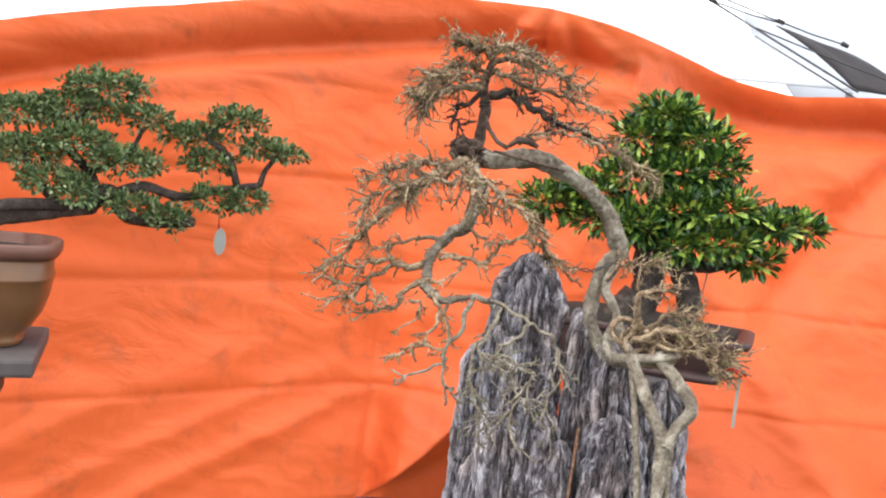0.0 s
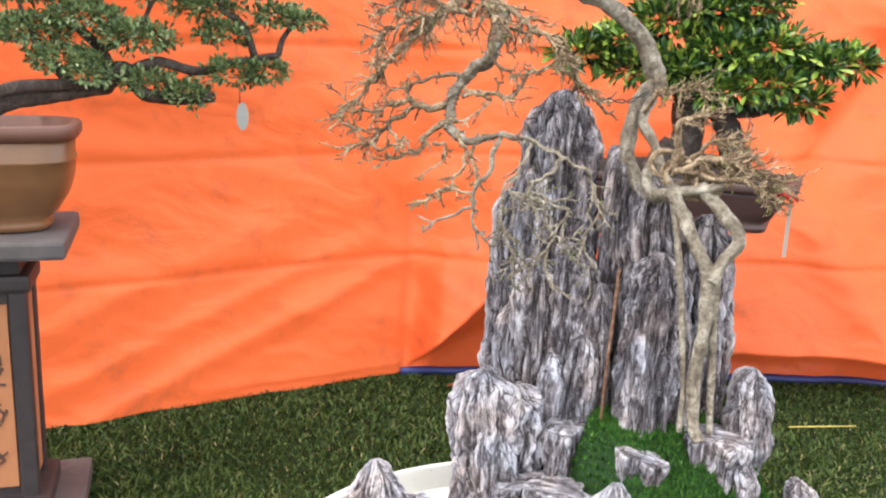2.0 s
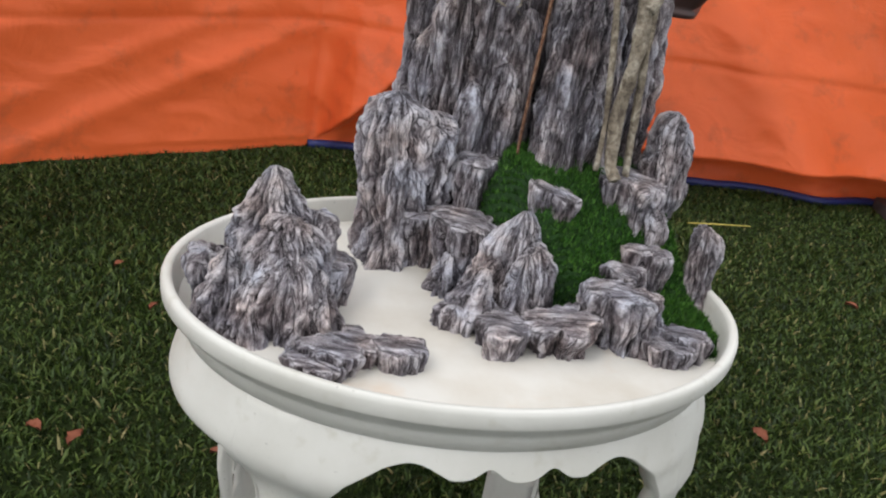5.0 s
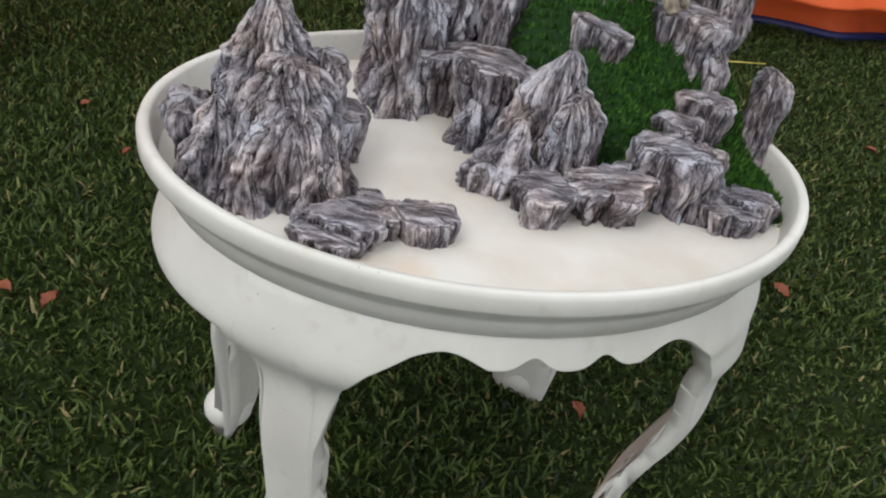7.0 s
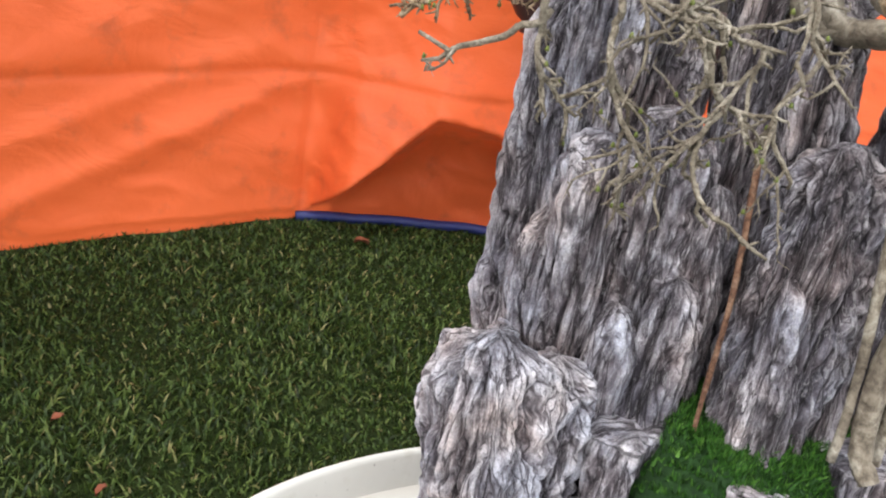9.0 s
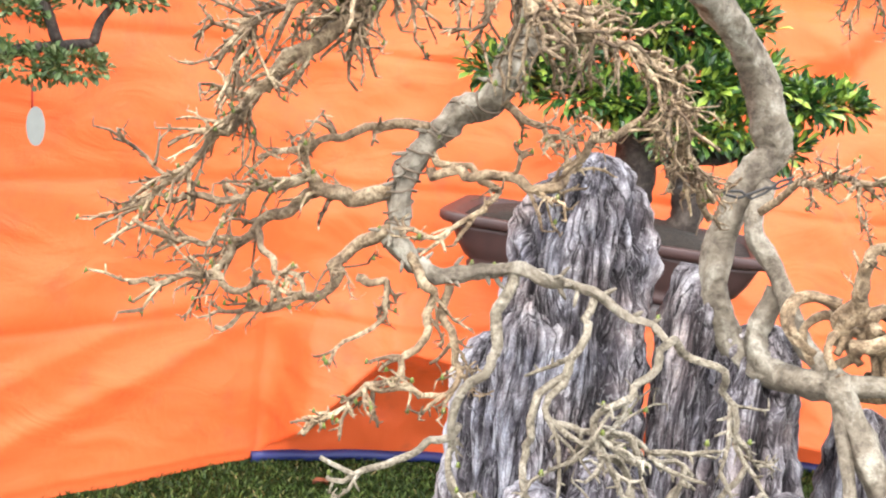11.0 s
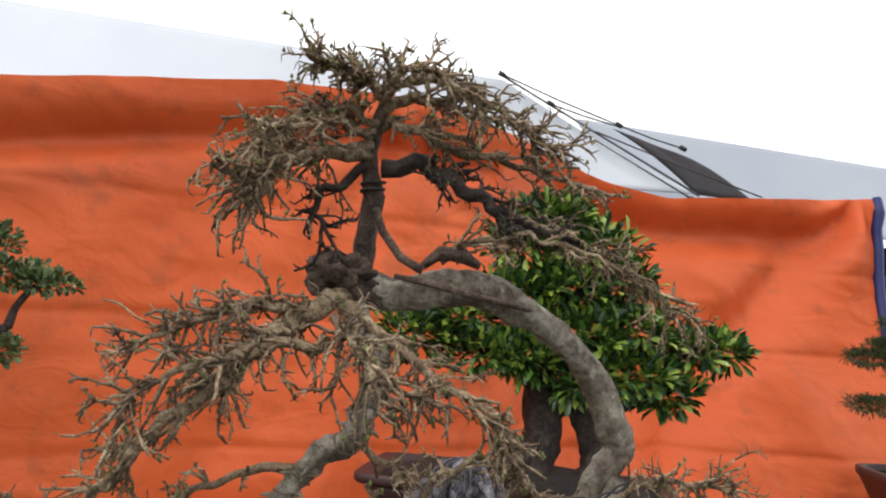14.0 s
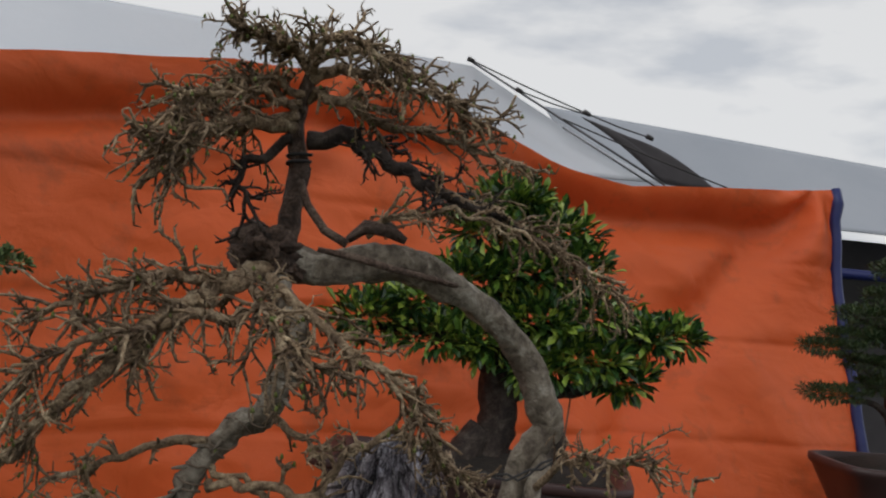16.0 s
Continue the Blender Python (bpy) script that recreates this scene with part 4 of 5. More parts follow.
limb("root", [(0.430, 2.12, 1.470), (0.412, 2.11, 1.420), (0.420, 2.08, 1.395), (0.450, 2.02, 1.405), (0.50, 1.99, 1.42), (0.54, 1.975, 1.43)], 0.013, 0.009)
limb("root", [(0.415, 2.165, 1.575), (0.398, 2.13, 1.530), (0.425, 2.10, 1.480), (0.44, 2.06, 1.43), (0.462, 2.01, 1.41)], 0.011, 0.009)
limb("root", [(0.452, 2.01, 1.415), (0.489, 1.965, 1.335), (0.522, 1.945, 1.272), (0.526, 1.935, 1.17), (0.518, 1.935, 1.08), (0.522, 1.925, 0.985), (0.535, 1.905, 0.955)], 0.0145, 0.012, label="pale root running down the stone")
limb("root", [(0.50, 2.0, 1.425), (0.545, 1.97, 1.38), (0.573, 1.95, 1.338), (0.545, 1.945, 1.290), (0.530, 1.94, 1.255)], 0.014, 0.013, label="root bent like a knee")
limb("root", [(0.540, 1.95, 1.28), (0.541, 1.945, 1.20), (0.548, 1.945, 1.12), (0.556, 1.95, 1.0), (0.560, 1.95, 0.95)], 0.009, 0.006)
limb("root", [(0.455, 2.0, 1.40), (0.470, 1.96, 1.30), (0.485, 1.945, 1.18), (0.500, 1.94, 1.05), (0.50, 1.93, 0.96)], 0.007, 0.005)
limb("stem", [(0.372, 2.06, 1.24), (0.364, 2.01, 1.16), (0.358, 1.975, 1.08), (0.352, 1.95, 0.92)], 0.0042, 0.003, STEMRED, 8, label="thin reddish-brown stem down the stone")
for k in range(18):
    a = rt.uniform(0, 6.28)
    c = Vector((0.485 + rt.uniform(-0.05, 0.05), 2.02 + rt.uniform(-0.03, 0.03), 1.44 + rt.uniform(-0.02, 0.03)))
    r = rt.uniform(0.02, 0.045)
    limb("root_loop", [c + Vector((math.cos(a + s) * r, math.sin(s * 1.3) * r * 0.5, math.sin(a + s) * r * 0.8)) for s in (0, 0.9, 1.8, 2.7, 3.5)], 0.006, 0.004, TWIG, 7)

# twigs -------------------------------------------------------------
buds = Tubes()


def spur(t, p, d, r, length):
    d = d.normalized()
    k = Vector((rt.gauss(0, 1), rt.gauss(0, 1), rt.gauss(0, 1))).normalized() * 0.25
    q = p + d * length * 0.55
    t.add([p, q, q + (d + k) * length * 0.45], [r, r * 0.9, r * 0.45], 5)
    if rt.random() < 0.10:
        buds.add([p + d * length * 0.5, p + d * length * 0.5 + Vector((0, 0, 0.004))], [0.0022, 0.0009], 4)


def twig(t, p, d, length, r, order=0, droop=0.0):
    """A crooked, thorny twig with side twigs."""
    steps = max(3, int(length / 0.0105))
    seg = length / steps
    pts, rads = [p.copy()], [r]
    d = d.normalized()
    for i in range(steps):
        j = Vector((rt.gauss(0, 1), rt.gauss(0, 1), rt.gauss(0, 0.8))) * 0.27
        d = (d + j + Vector((0, 0, -droop * i / steps))).normalized()
        p = p + d * seg
        pts.append(p.copy())
        rads.append(r * (1 - 0.45 * (i + 1) / steps))
        if rt.random() < 0.74:
            side = d.cross(Vector((rt.gauss(0, 1), rt.gauss(0, 1), rt.gauss(0, 1)))).normalized()
            spur(t, p, side + d * 0.45, rads[-1] * 0.72, rt.uniform(0.004, 0.011))
        if order < 2 and rt.random() < (0.30 if order == 0 else 0.12):
            side = d.cross(Vector((rt.gauss(0, 1), rt.gauss(0, 1), rt.gauss(0, 1)))).normalized()
            twig(t, p, d * 1.0 + side * 0.85, length * rt.uniform(0.35, 0.65), r * 0.8, order + 1, droop)
    t.add(pts, rads, 5)


def spray(name, pts, r0, r1, count, length, bias, spread=1.0, droop=0.0, r=0.0024, start=0.1, mat=None, label="", per=7):
    """A limb with twigs along it; bias pulls the twigs one way."""
    lin = [p + Vector((noise.noise(p * 45), noise.noise(p * 45 + Vector((7, 0, 0))), noise.noise(p * 45 + Vector((0, 9, 0))))) * 0.011 for p in spline(pts, per)]
    t = Tubes()
    t.add(lin, tapered(len(lin), r0, r1), 9, 0.14, rt.uniform(0, 9))
    n = len(lin)
    for k in range(int(count * 0.95)):
        i = min(n - 2, int((start + (1 - start) * rt.random() ** 0.85) * (n - 1)))
        d = (lin[i + 1] - lin[i]).normalized()
        side = Vector((rt.gauss(0, 1), rt.gauss(0, 1), rt.gauss(0, 1))).normalized() * spread
        twig(t, lin[i].lerp(lin[i + 1], rt.random()), d * 0.95 + side * 0.85 + Vector(bias), length * rt.uniform(0.5, 1.2), r * rt.uniform(0.55, 1.15), 0, droop)
    t.make(name, mat or TWIG, tree, label)
    return lin


# crown
limb("crown_stem", [(0.085, 2.07, 1.79), (0.087, 2.07, 1.835), (0.092, 2.07, 1.876), (0.083, 2.07, 1.922), (0.088, 2.06, 1.945), (0.097, 2.05, 1.975), (0.095, 2.05, 1.995)], 0.0135, 0.006, BURL)
spray("branch", [(0.083, 2.065, 1.918), (0.041, 2.03, 1.918), (0.018, 2.00, 1.898), (-0.012, 1.98, 1.888), (-0.030, 1.97, 1.866)], 0.009, 0.003, 46, 0.06, (0, 0, 0.10), 0.9, 0.2, label="dense twiggy branch of the crown")
spray("branch", [(0.083, 2.06, 1.905), (0.045, 2.06, 1.885), (0.03, 2.06, 1.855), (0.06, 2.05, 1.845)], 0.006, 0.002, 12, 0.05, (-0.1, 0, -0.05), 0.9, 0.1, mat=DARKBARK)
spray("branch", [(0.088, 2.05, 1.955), (0.05, 2.04, 1.965), (0.01, 2.03, 1.95), (-0.025, 2.02, 1.925)], 0.005, 0.002, 34, 0.045, (0, 0, 0.05), 0.9, 0.2)
spray("branch", [(0.085, 2.05, 1.94), (0.045, 2.0, 1.942), (0.005, 1.98, 1.925), (-0.03, 1.97, 1.90)], 0.005, 0.002, 34, 0.045, (0, 0, 0), 0.9, 0.3)
spray("branch", [(0.083, 2.05, 1.93), (0.035, 2.08, 1.922), (-0.005, 2.07, 1.90), (-0.030, 2.05, 1.872)], 0.006, 0.002, 34, 0.055, (0, 0, 0.1), 0.9, 0.3)
spray("branch", [(0.092, 2.05, 1.982), (0.078, 2.04, 2.000), (0.055, 2.02, 2.005), (0.030, 2.01, 2.008)], 0.006, 0.002, 30, 0.030, (0.02, 0, -0.05), 0.8, 0.15, label="topmost twigs")
spray("branch", [(0.095, 2.05, 1.972), (0.13, 2.04, 1.984), (0.165, 2.03, 1.974), (0.229, 2.01, 1.962), (0.282, 2.01, 1.938)], 0.007, 0.002, 36, 0.042, (0.08, 0, 0.12), 0.8, 0.1)
spray("branch", [(0.09, 2.06, 1.945), (0.12, 2.04, 1.955), (0.178, 2.04, 1.930), (0.255, 2.03, 1.918), (0.321, 2.02, 1.898)], 0.007, 0.002, 46, 0.048, (0.08, 0, 0.06), 0.8, 0.15)
spray("branch", [(0.098, 2.06, 1.912), (0.155, 2.05, 1.909), (0.205, 2.04, 1.883), (0.255, 2.04, 1.862), (0.31, 2.05, 1.848)], 0.011, 0.004, 34, 0.05, (0.1, 0, 0.05), 0.8, 0.1, mat=DARKBARK)
spray("branch", [(0.25, 2.04, 1.865), (0.31, 2.05, 1.850), (0.364, 2.06, 1.827), (0.41, 2.07, 1.805), (0.445, 2.08, 1.782)], 0.006, 0.0025, 56, 0.05, (0.15, 0, -0.12), 0.75, 0.3, label="drooping twig pad")
spray("branch", [(0.17, 2.06, 1.815), (0.20, 2.05, 1.835), (0.25, 2.03, 1.845), (0.33, 2.03, 1.83)], 0.005, 0.002, 22, 0.045, (0.1, 0, 0.1), 0.8, 0.2)
spray("branch", [(0.097, 2.05, 1.975), (0.080, 2.03, 1.998), (0.055, 2.02, 2.006), (0.025, 2.01, 2.000)], 0.005, 0.002, 42, 0.036, (0, 0, 0.02), 0.9, 0.2)
spray("branch", [(0.095, 2.05, 1.985), (0.115, 2.04, 2.000), (0.150, 2.03, 2.002), (0.200, 2.02, 1.982), (0.248, 2.02, 1.956), (0.285, 2.02, 1.935)], 0.006, 0.002, 60, 0.038, (0.05, 0, 0.12), 0.8, 0.1)
spray("branch", [(0.097, 2.04, 1.975), (0.105, 1.99, 1.992), (0.145, 1.97, 1.990), (0.195, 1.96, 1.966)], 0.005, 0.002, 44, 0.036, (0.05, 0, 0.05), 0.9, 0.2)
spray("branch", [(0.090, 2.05, 1.945), (0.03, 2.06, 1.962), (-0.015, 2.05, 1.940), (-0.060, 2.03, 1.890)], 0.005, 0.002, 46, 0.042, (0, 0, 0.03), 0.9, 0.3)
# large left pad
spray("branch", [(0.074, 2.06, 1.772), (0.028, 2.00, 1.752), (-0.017, 1.95, 1.717), (-0.044, 1.92, 1.681), (-0.103, 1.92, 1.633), (-0.147, 1.92, 1.586), (-0.196, 1.92, 1.533)], 0.012, 0.003, 80, 0.055, (-0.12, 0, 0.02), 0.8, 0.25, label="long cascading twiggy branch")
spray("branch", [(0.028, 2.00, 1.752), (-0.021, 1.96, 1.757), (-0.065, 1.93, 1.741), (-0.122, 1.90, 1.714)], 0.006, 0.002, 44, 0.045, (-0.1, 0, 0.02), 0.75, 0.25)
spray("branch", [(0.052, 1.98, 1.728), (0.0, 1.94, 1.722), (-0.037, 1.92, 1.711), (-0.088, 1.90, 1.693), (-0.120, 1.88, 1.668)], 0.006, 0.002, 52, 0.05, (-0.08, 0, 0.03), 0.8, 0.25)
spray("branch", [(0.07, 2.03, 1.76), (0.10, 1.97, 1.738), (0.147, 1.94, 1.705), (0.198, 1.92, 1.680), (0.219, 1.92, 1.655)], 0.007, 0.002, 62, 0.05, (0.05, 0, 0.02), 0.85, 0.3)
spray("branch", [(0.06, 2.0, 1.75), (0.07, 1.93, 1.735), (0.09, 1.88, 1.715), (0.13, 1.86, 1.69)], 0.006, 0.002, 50, 0.055, (0, 0, 0.03), 0.95, 0.3)
spray("branch", [(0.04, 2.02, 1.755), (0.02, 2.06, 1.735), (-0.04, 2.05, 1.715), (-0.08, 2.03, 1.68)], 0.005, 0.002, 30, 0.05, (-0.05, 0, 0), 0.9, 0.3)
# wired lower stem
low = spline([(0.075, 2.05, 1.765), (0.10, 1.98, 1.722), (0.097, 1.95, 1.686), (0.080, 1.95, 1.649), (0.042, 1.96, 1.608), (0.019, 1.96, 1.570), (0.021, 1.95, 1.534), (0.026, 1.95, 1.512), (0.061, 1.945, 1.492), (0.106, 1.93, 1.506), (0.148, 1.90, 1.510), (0.186, 1.88, 1.503), (0.245, 1.86, 1.480)], 8)
t = Tubes()
lr = [0.0135 - 0.0108 * (i / (len(low) - 1)) ** 1.5 + 0.002 * math.exp(-((i / (len(low) - 1) - 0.42) / 0.06) ** 2) for i in range(len(low))]
low = [p + Vector((noise.noise(p * 40), noise.noise(p * 40 + Vector((7, 0, 0))), noise.noise(p * 40 + Vector((0, 9, 0))))) * 0.009 for p in low]
t.add(low, [r * (1 + 0.25 * noise.noise(p * 70)) for r, p in zip(lr, low)], 16, 0.5, 5.0)
for k in range(60):
    i = rt.randrange(20, len(low) - 1)
    side = (low[i] - low[i - 1]).cross(Vector((rt.gauss(0, 1), rt.gauss(0, 1), rt.gauss(0, 1)))).normalized()
    spur(t, low[i] + side * lr[i] * 0.8, side + (low[i] - low[i - 1]).normalized() * 0.6, 0.0022, rt.uniform(0.006, 0.016))
t.make("lower_branch", TRUNK, tree, "wired hanging branch")
coil = []
for k in range(420):
    u = k / 419 * 0.50 * (len(low) - 1) + 8
    i = min(int(u), len(low) - 2)
    p = low[i].lerp(low[i + 1], u - i)
    d = (low[i + 1] - low[i]).normalized()
    a = d.cross(Vector((0.31, 0.93, 0.2))).normalized()
    b = d.cross(a)
    ph = k * 0.29 + 1.2 * math.sin(k * 0.021) + 0.6 * math.sin(k * 0.083)
    coil.append(p + (a * math.cos(ph) + b * math.sin(ph)) * (lr[i] + 0.0006))
t = Tubes()
t.add(coil, [0.0010] * len(coil), 5)
t.make("wire_coil", WIRE, tree, "brown training wire wound round the branch")
sprays = [
    ([(0.031, 1.96, 1.610), (-0.017, 1.94, 1.607), (-0.053, 1.93, 1.586), (-0.098, 1.92, 1.575)], 0.005, 0.0022, 12, 0.030),
    ([(0.018, 1.96, 1.558), (-0.022, 1.94, 1.548), (-0.06, 1.93, 1.556), (-0.096, 1.92, 1.546), (-0.176, 1.92, 1.535)], 0.0085, 0.0025, 30, 0.04),
    ([(-0.047, 1.945, 1.549), (-0.09, 1.94, 1.516), (-0.124, 1.92, 1.484), (-0.152, 1.91, 1.474), (-0.193, 1.90, 1.472)], 0.006, 0.0022, 22, 0.042),
    ([(-0.11, 1.93, 1.50), (-0.15, 1.91, 1.503), (-0.17, 1.9, 1.51), (-0.193, 1.89, 1.52)], 0.003, 0.0018, 10, 0.03),
    ([(-0.09, 1.94, 1.516), (-0.07, 1.92, 1.50), (-0.05, 1.9, 1.49), (-0.04, 1.9, 1.475)], 0.0035, 0.0018, 6, 0.02),
    ([(-0.124, 1.92, 1.484), (-0.10, 1.9, 1.468), (-0.07, 1.9, 1.476), (-0.045, 1.89, 1.465)], 0.004, 0.0018, 8, 0.022),
    ([(0.022, 1.95, 1.524), (-0.019, 1.94, 1.497), (-0.016, 1.93, 1.477), (-0.063, 1.92, 1.453), (-0.110, 1.91, 1.439)], 0.0065, 0.002, 16, 0.028),
    ([(0.030, 1.95, 1.515), (0.062, 1.93, 1.487), (0.062, 1.92, 1.442), (0.025, 1.90, 1.402), (-0.03, 1.88, 1.366)], 0.005, 0.002, 18, 0.028),
    ([(0.0, 1.93, 1.477), (0.025, 1.92, 1.487), (0.03, 1.91, 1.462), (-0.01, 1.9, 1.43)], 0.004, 0.0018, 8, 0.025),
    ([(0.072, 1.93, 1.479), (0.084, 1.92, 1.449), (0.095, 1.91, 1.435), (0.084, 1.90, 1.408), (0.025, 1.90, 1.40)], 0.0045, 0.002, 12, 0.028),
    ([(0.124, 1.92, 1.504), (0.114, 1.88, 1.452), (0.096, 1.86, 1.407), (0.090, 1.86, 1.37), (0.10, 1.85, 1.33)], 0.006, 0.002, 22, 0.035),
    ([(0.10, 1.86, 1.40), (0.06, 1.86, 1.37), (0.02, 1.85, 1.355), (-0.005, 1.85, 1.36)], 0.004, 0.0018, 12, 0.03),
    ([(0.186, 1.88, 1.503), (0.166, 1.85, 1.459), (0.16, 1.83, 1.422), (0.208, 1.82, 1.418), (0.267, 1.82, 1.389)], 0.004, 0.0018, 46, 0.042),
    ([(0.245, 1.86, 1.480), (0.218, 1.83, 1.446), (0.19, 1.82, 1.42), (0.23, 1.82, 1.36), (0.227, 1.81, 1.30), (0.248, 1.81, 1.25)], 0.004, 0.0018, 54, 0.042),
    ([(0.166, 1.85, 1.459), (0.14, 1.83, 1.40), (0.15, 1.82, 1.35), (0.17, 1.81, 1.30), (0.16, 1.81, 1.27)], 0.0038, 0.0018, 36, 0.04),
    ([(0.245, 1.86, 1.480), (0.29, 1.86, 1.45), (0.31, 1.85, 1.40), (0.29, 1.84, 1.34), (0.31, 1.83, 1.29)], 0.0038, 0.0018, 36, 0.038),
    ([(0.039, 1.955, 1.587), (0.092, 1.93, 1.572), (0.074, 1.90, 1.548), (0.033, 1.90, 1.531)], 0.0035, 0.0018, 10, 0.028),
    ([(0.080, 1.95, 1.645), (0.11, 1.94, 1.625), (0.133, 1.93, 1.612)], 0.004, 0.0018, 8, 0.03),
    ([(0.038, 1.95, 1.578), (0.092, 1.92, 1.579), (0.138, 1.90, 1.584), (0.157, 1.90, 1.625), (0.242, 1.95, 1.621), (0.318, 2.05, 1.551)], 0.0045, 0.0035, 30, 0.04),
    ([(0.22, 1.92, 1.65), (0.25, 1.93, 1.63), (0.27, 1.96, 1.60), (0.30, 2.0, 1.575)], 0.004, 0.002, 26, 0.035),
    ([(0.400, 2.12, 1.555), (0.424, 2.08, 1.590), (0.452, 2.04, 1.597), (0.497, 2.02, 1.593)], 0.005, 0.002, 44, 0.038),
    ([(0.46, 2.02, 1.44), (0.455, 2.0, 1.50), (0.45, 1.99, 1.545), (0.49, 1.98, 1.558), (0.526, 1.98, 1.559)], 0.009, 0.002, 26, 0.04),
    ([(0.458, 2.00, 1.448), (0.52, 1.97, 1.480), (0.588, 1.95, 1.464), (0.638, 1.94, 1.439)], 0.007, 0.002, 74, 0.042),
    ([(0.50, 1.99, 1.44), (0.55, 1.95, 1.45), (0.60, 1.93, 1.435), (0.63, 1.92, 1.41)], 0.005, 0.002, 50, 0.038),
    ([(0.47, 2.02, 1.46), (0.51, 2.03, 1.50), (0.55, 2.03, 1.51), (0.60, 2.01, 1.49)], 0.005, 0.002, 40, 0.04),
]
for pts, r0, r1, count, length in sprays:
    hanging = pts[-1][2] < 1.40 and pts[0][0] > 0.05
    spray("branch", pts, r0 * (0.9 if hanging else 1), r1, int(count * (0.30 if hanging else 1)), length * (1.45 if hanging else 1), (-0.02, -0.05, 0.0 if hanging else 0.03), 0.85, 0.1, 0.0026 if hanging else 0.0024, 0.2, PALETWIG if hanging else None)
# the whole crown leans a little over the arch
def settle(p):
    k = smooth01((0.32 - p[0]) / 0.22)
    return p[0] + k * 0.020 * smooth01((p[2] - 1.45) / 0.2) * (1 - 0.45 * smooth01((p[2] - 1.70) / 0.08)) + 0.020 * smooth01((-0.06 - p[0]) / 0.14) * smooth01((1.74 - p[2]) / 0.08)


buds.make("bud", BUD, tree, "tiny green buds")["kind"] = "stuff"
for ob in tree.children:
    if ob.name.split(".")[0] not in ("root", "stem", "root_loop"):
        for q in ob.data.vertices:
            q.co.x = settle(q.co)
# twisted dark wire by the peak
t = Tubes()
for s in (0, 1):
    t.add([Vector((0.29 + 0.012 * k + 0.0, 2.06, 1.572 + 0.004 * math.sin(k * 1.7 + s * 3.1) + 0.02 * (k > 6) * (k - 6) / 3)) for k in range(10)], [0.0014] * 10, 6)
t.make("wire", ROPE, tree, "twisted dark wire")
t = Tubes()
t.add([Vector((0.102 + 0.0125 * math.cos(k * 0.5), 2.07 + 0.0125 * math.sin(k * 0.5), 1.880 + 0.0006 * k)) for k in range(28)], [0.0017] * 28, 6)
t.make("tie", ROPE, tree, "dark cord wound round the crown stem")


# ---- leafy plants ----
def leaf(v, f, p, d, up, length, width, fold=0.25):
    d = d.normalized()
    s = d.cross(up)
    s = s.normalized() if s.length > 1e-4 else Vector((1, 0, 0))
    nrm = s.cross(d)
    k = len(v)
    a, b = p + d * length * 0.36, p + d * length * 0.72 - nrm * length * 0.03
    v += [p, a + s * width * 0.36 + nrm * width * fold * 0.7, a, a - s * width * 0.36 + nrm * width * fold * 0.7,
          b + s * width * 0.48 + nrm * width * fold, b, b - s * width * 0.48 + nrm * width * fold, p + d * length - nrm * length * 0.10]
    f += [(k, k + 1, k + 2), (k, k + 2, k + 3), (k + 1, k + 4, k + 5, k + 2), (k + 2, k + 5, k + 6, k + 3), (k + 4, k + 7, k + 5), (k + 5, k + 7, k + 6)]


def crown(name, parent, mat, pads, density, length, width, seed, tuft=5):
    """Leaf tufts spread over lumpy pads: centre, half sizes."""
    r = random.Random(seed)
    v, f = [], []
    for (cx, cy, cz), (sx, sy, sz) in pads:
        area = sx * sy + sx * sz + sy * sz
        for _ in range(int(density * area)):
            q = Vector((r.gauss(0, 1), r.gauss(0, 1), r.gauss(0, 1))).normalized()
            if q.z < -0.55 and r.random() < 0.7:
                continue
            rad = r.uniform(0.55, 1.08) * (1 + 0.28 * noise.noise(q * 2.4 + Vector((cx * 7, cz * 7, seed))))
            p = Vector((cx + q.x * sx * rad, cy + q.y * sy * rad, cz + q.z * sz * rad * 0.85))
            out = (Vector((q.x / sx, q.y / sy, q.z / sz)).normalized() + Vector((0, 0, 0.5))).normalized()
            for _k in range(tuft):
                j = Vector((r.gauss(0, 1), r.gauss(0, 1), r.gauss(0, 1))) * 0.75
                leaf(v, f, p + j * length * 0.25, out + j, Vector((r.gauss(0, 0.5), r.gauss(0, 0.5), 1)), length * r.uniform(0.6, 1.15), width * r.uniform(0.75, 1.2))
    return mesh_object(name, v, f, mat, parent)


def superellipse_pot(name, parent, mat, cx, cy, prof, hx, hy, turn=0.0, power=0.55, label="", segs=72):
    v, f = [], []
    c, s = math.cos(turn), math.sin(turn)
    for r, z in prof:
        for k in range(segs):
            a = 2 * math.pi * k / segs
            x = math.copysign(abs(math.cos(a)) ** power, math.cos(a)) * hx * r
            y = math.copysign(abs(math.sin(a)) ** power, math.sin(a)) * hy * r
            v.append((cx + c * x - s * y, cy + s * x + c * y, z))
    for i in range(len(prof) - 1):
        for k in range(segs):
            k2 = (k + 1) % segs
            f.append((i * segs + k, i * segs + k2, (i + 1) * segs + k2, (i + 1) * segs + k))
    f.append(tuple(reversed(range(segs))))
    f.append(tuple((len(prof) - 1) * segs + k for k in range(segs)))
    return mesh_object(name, v, f, mat, parent, True, label)


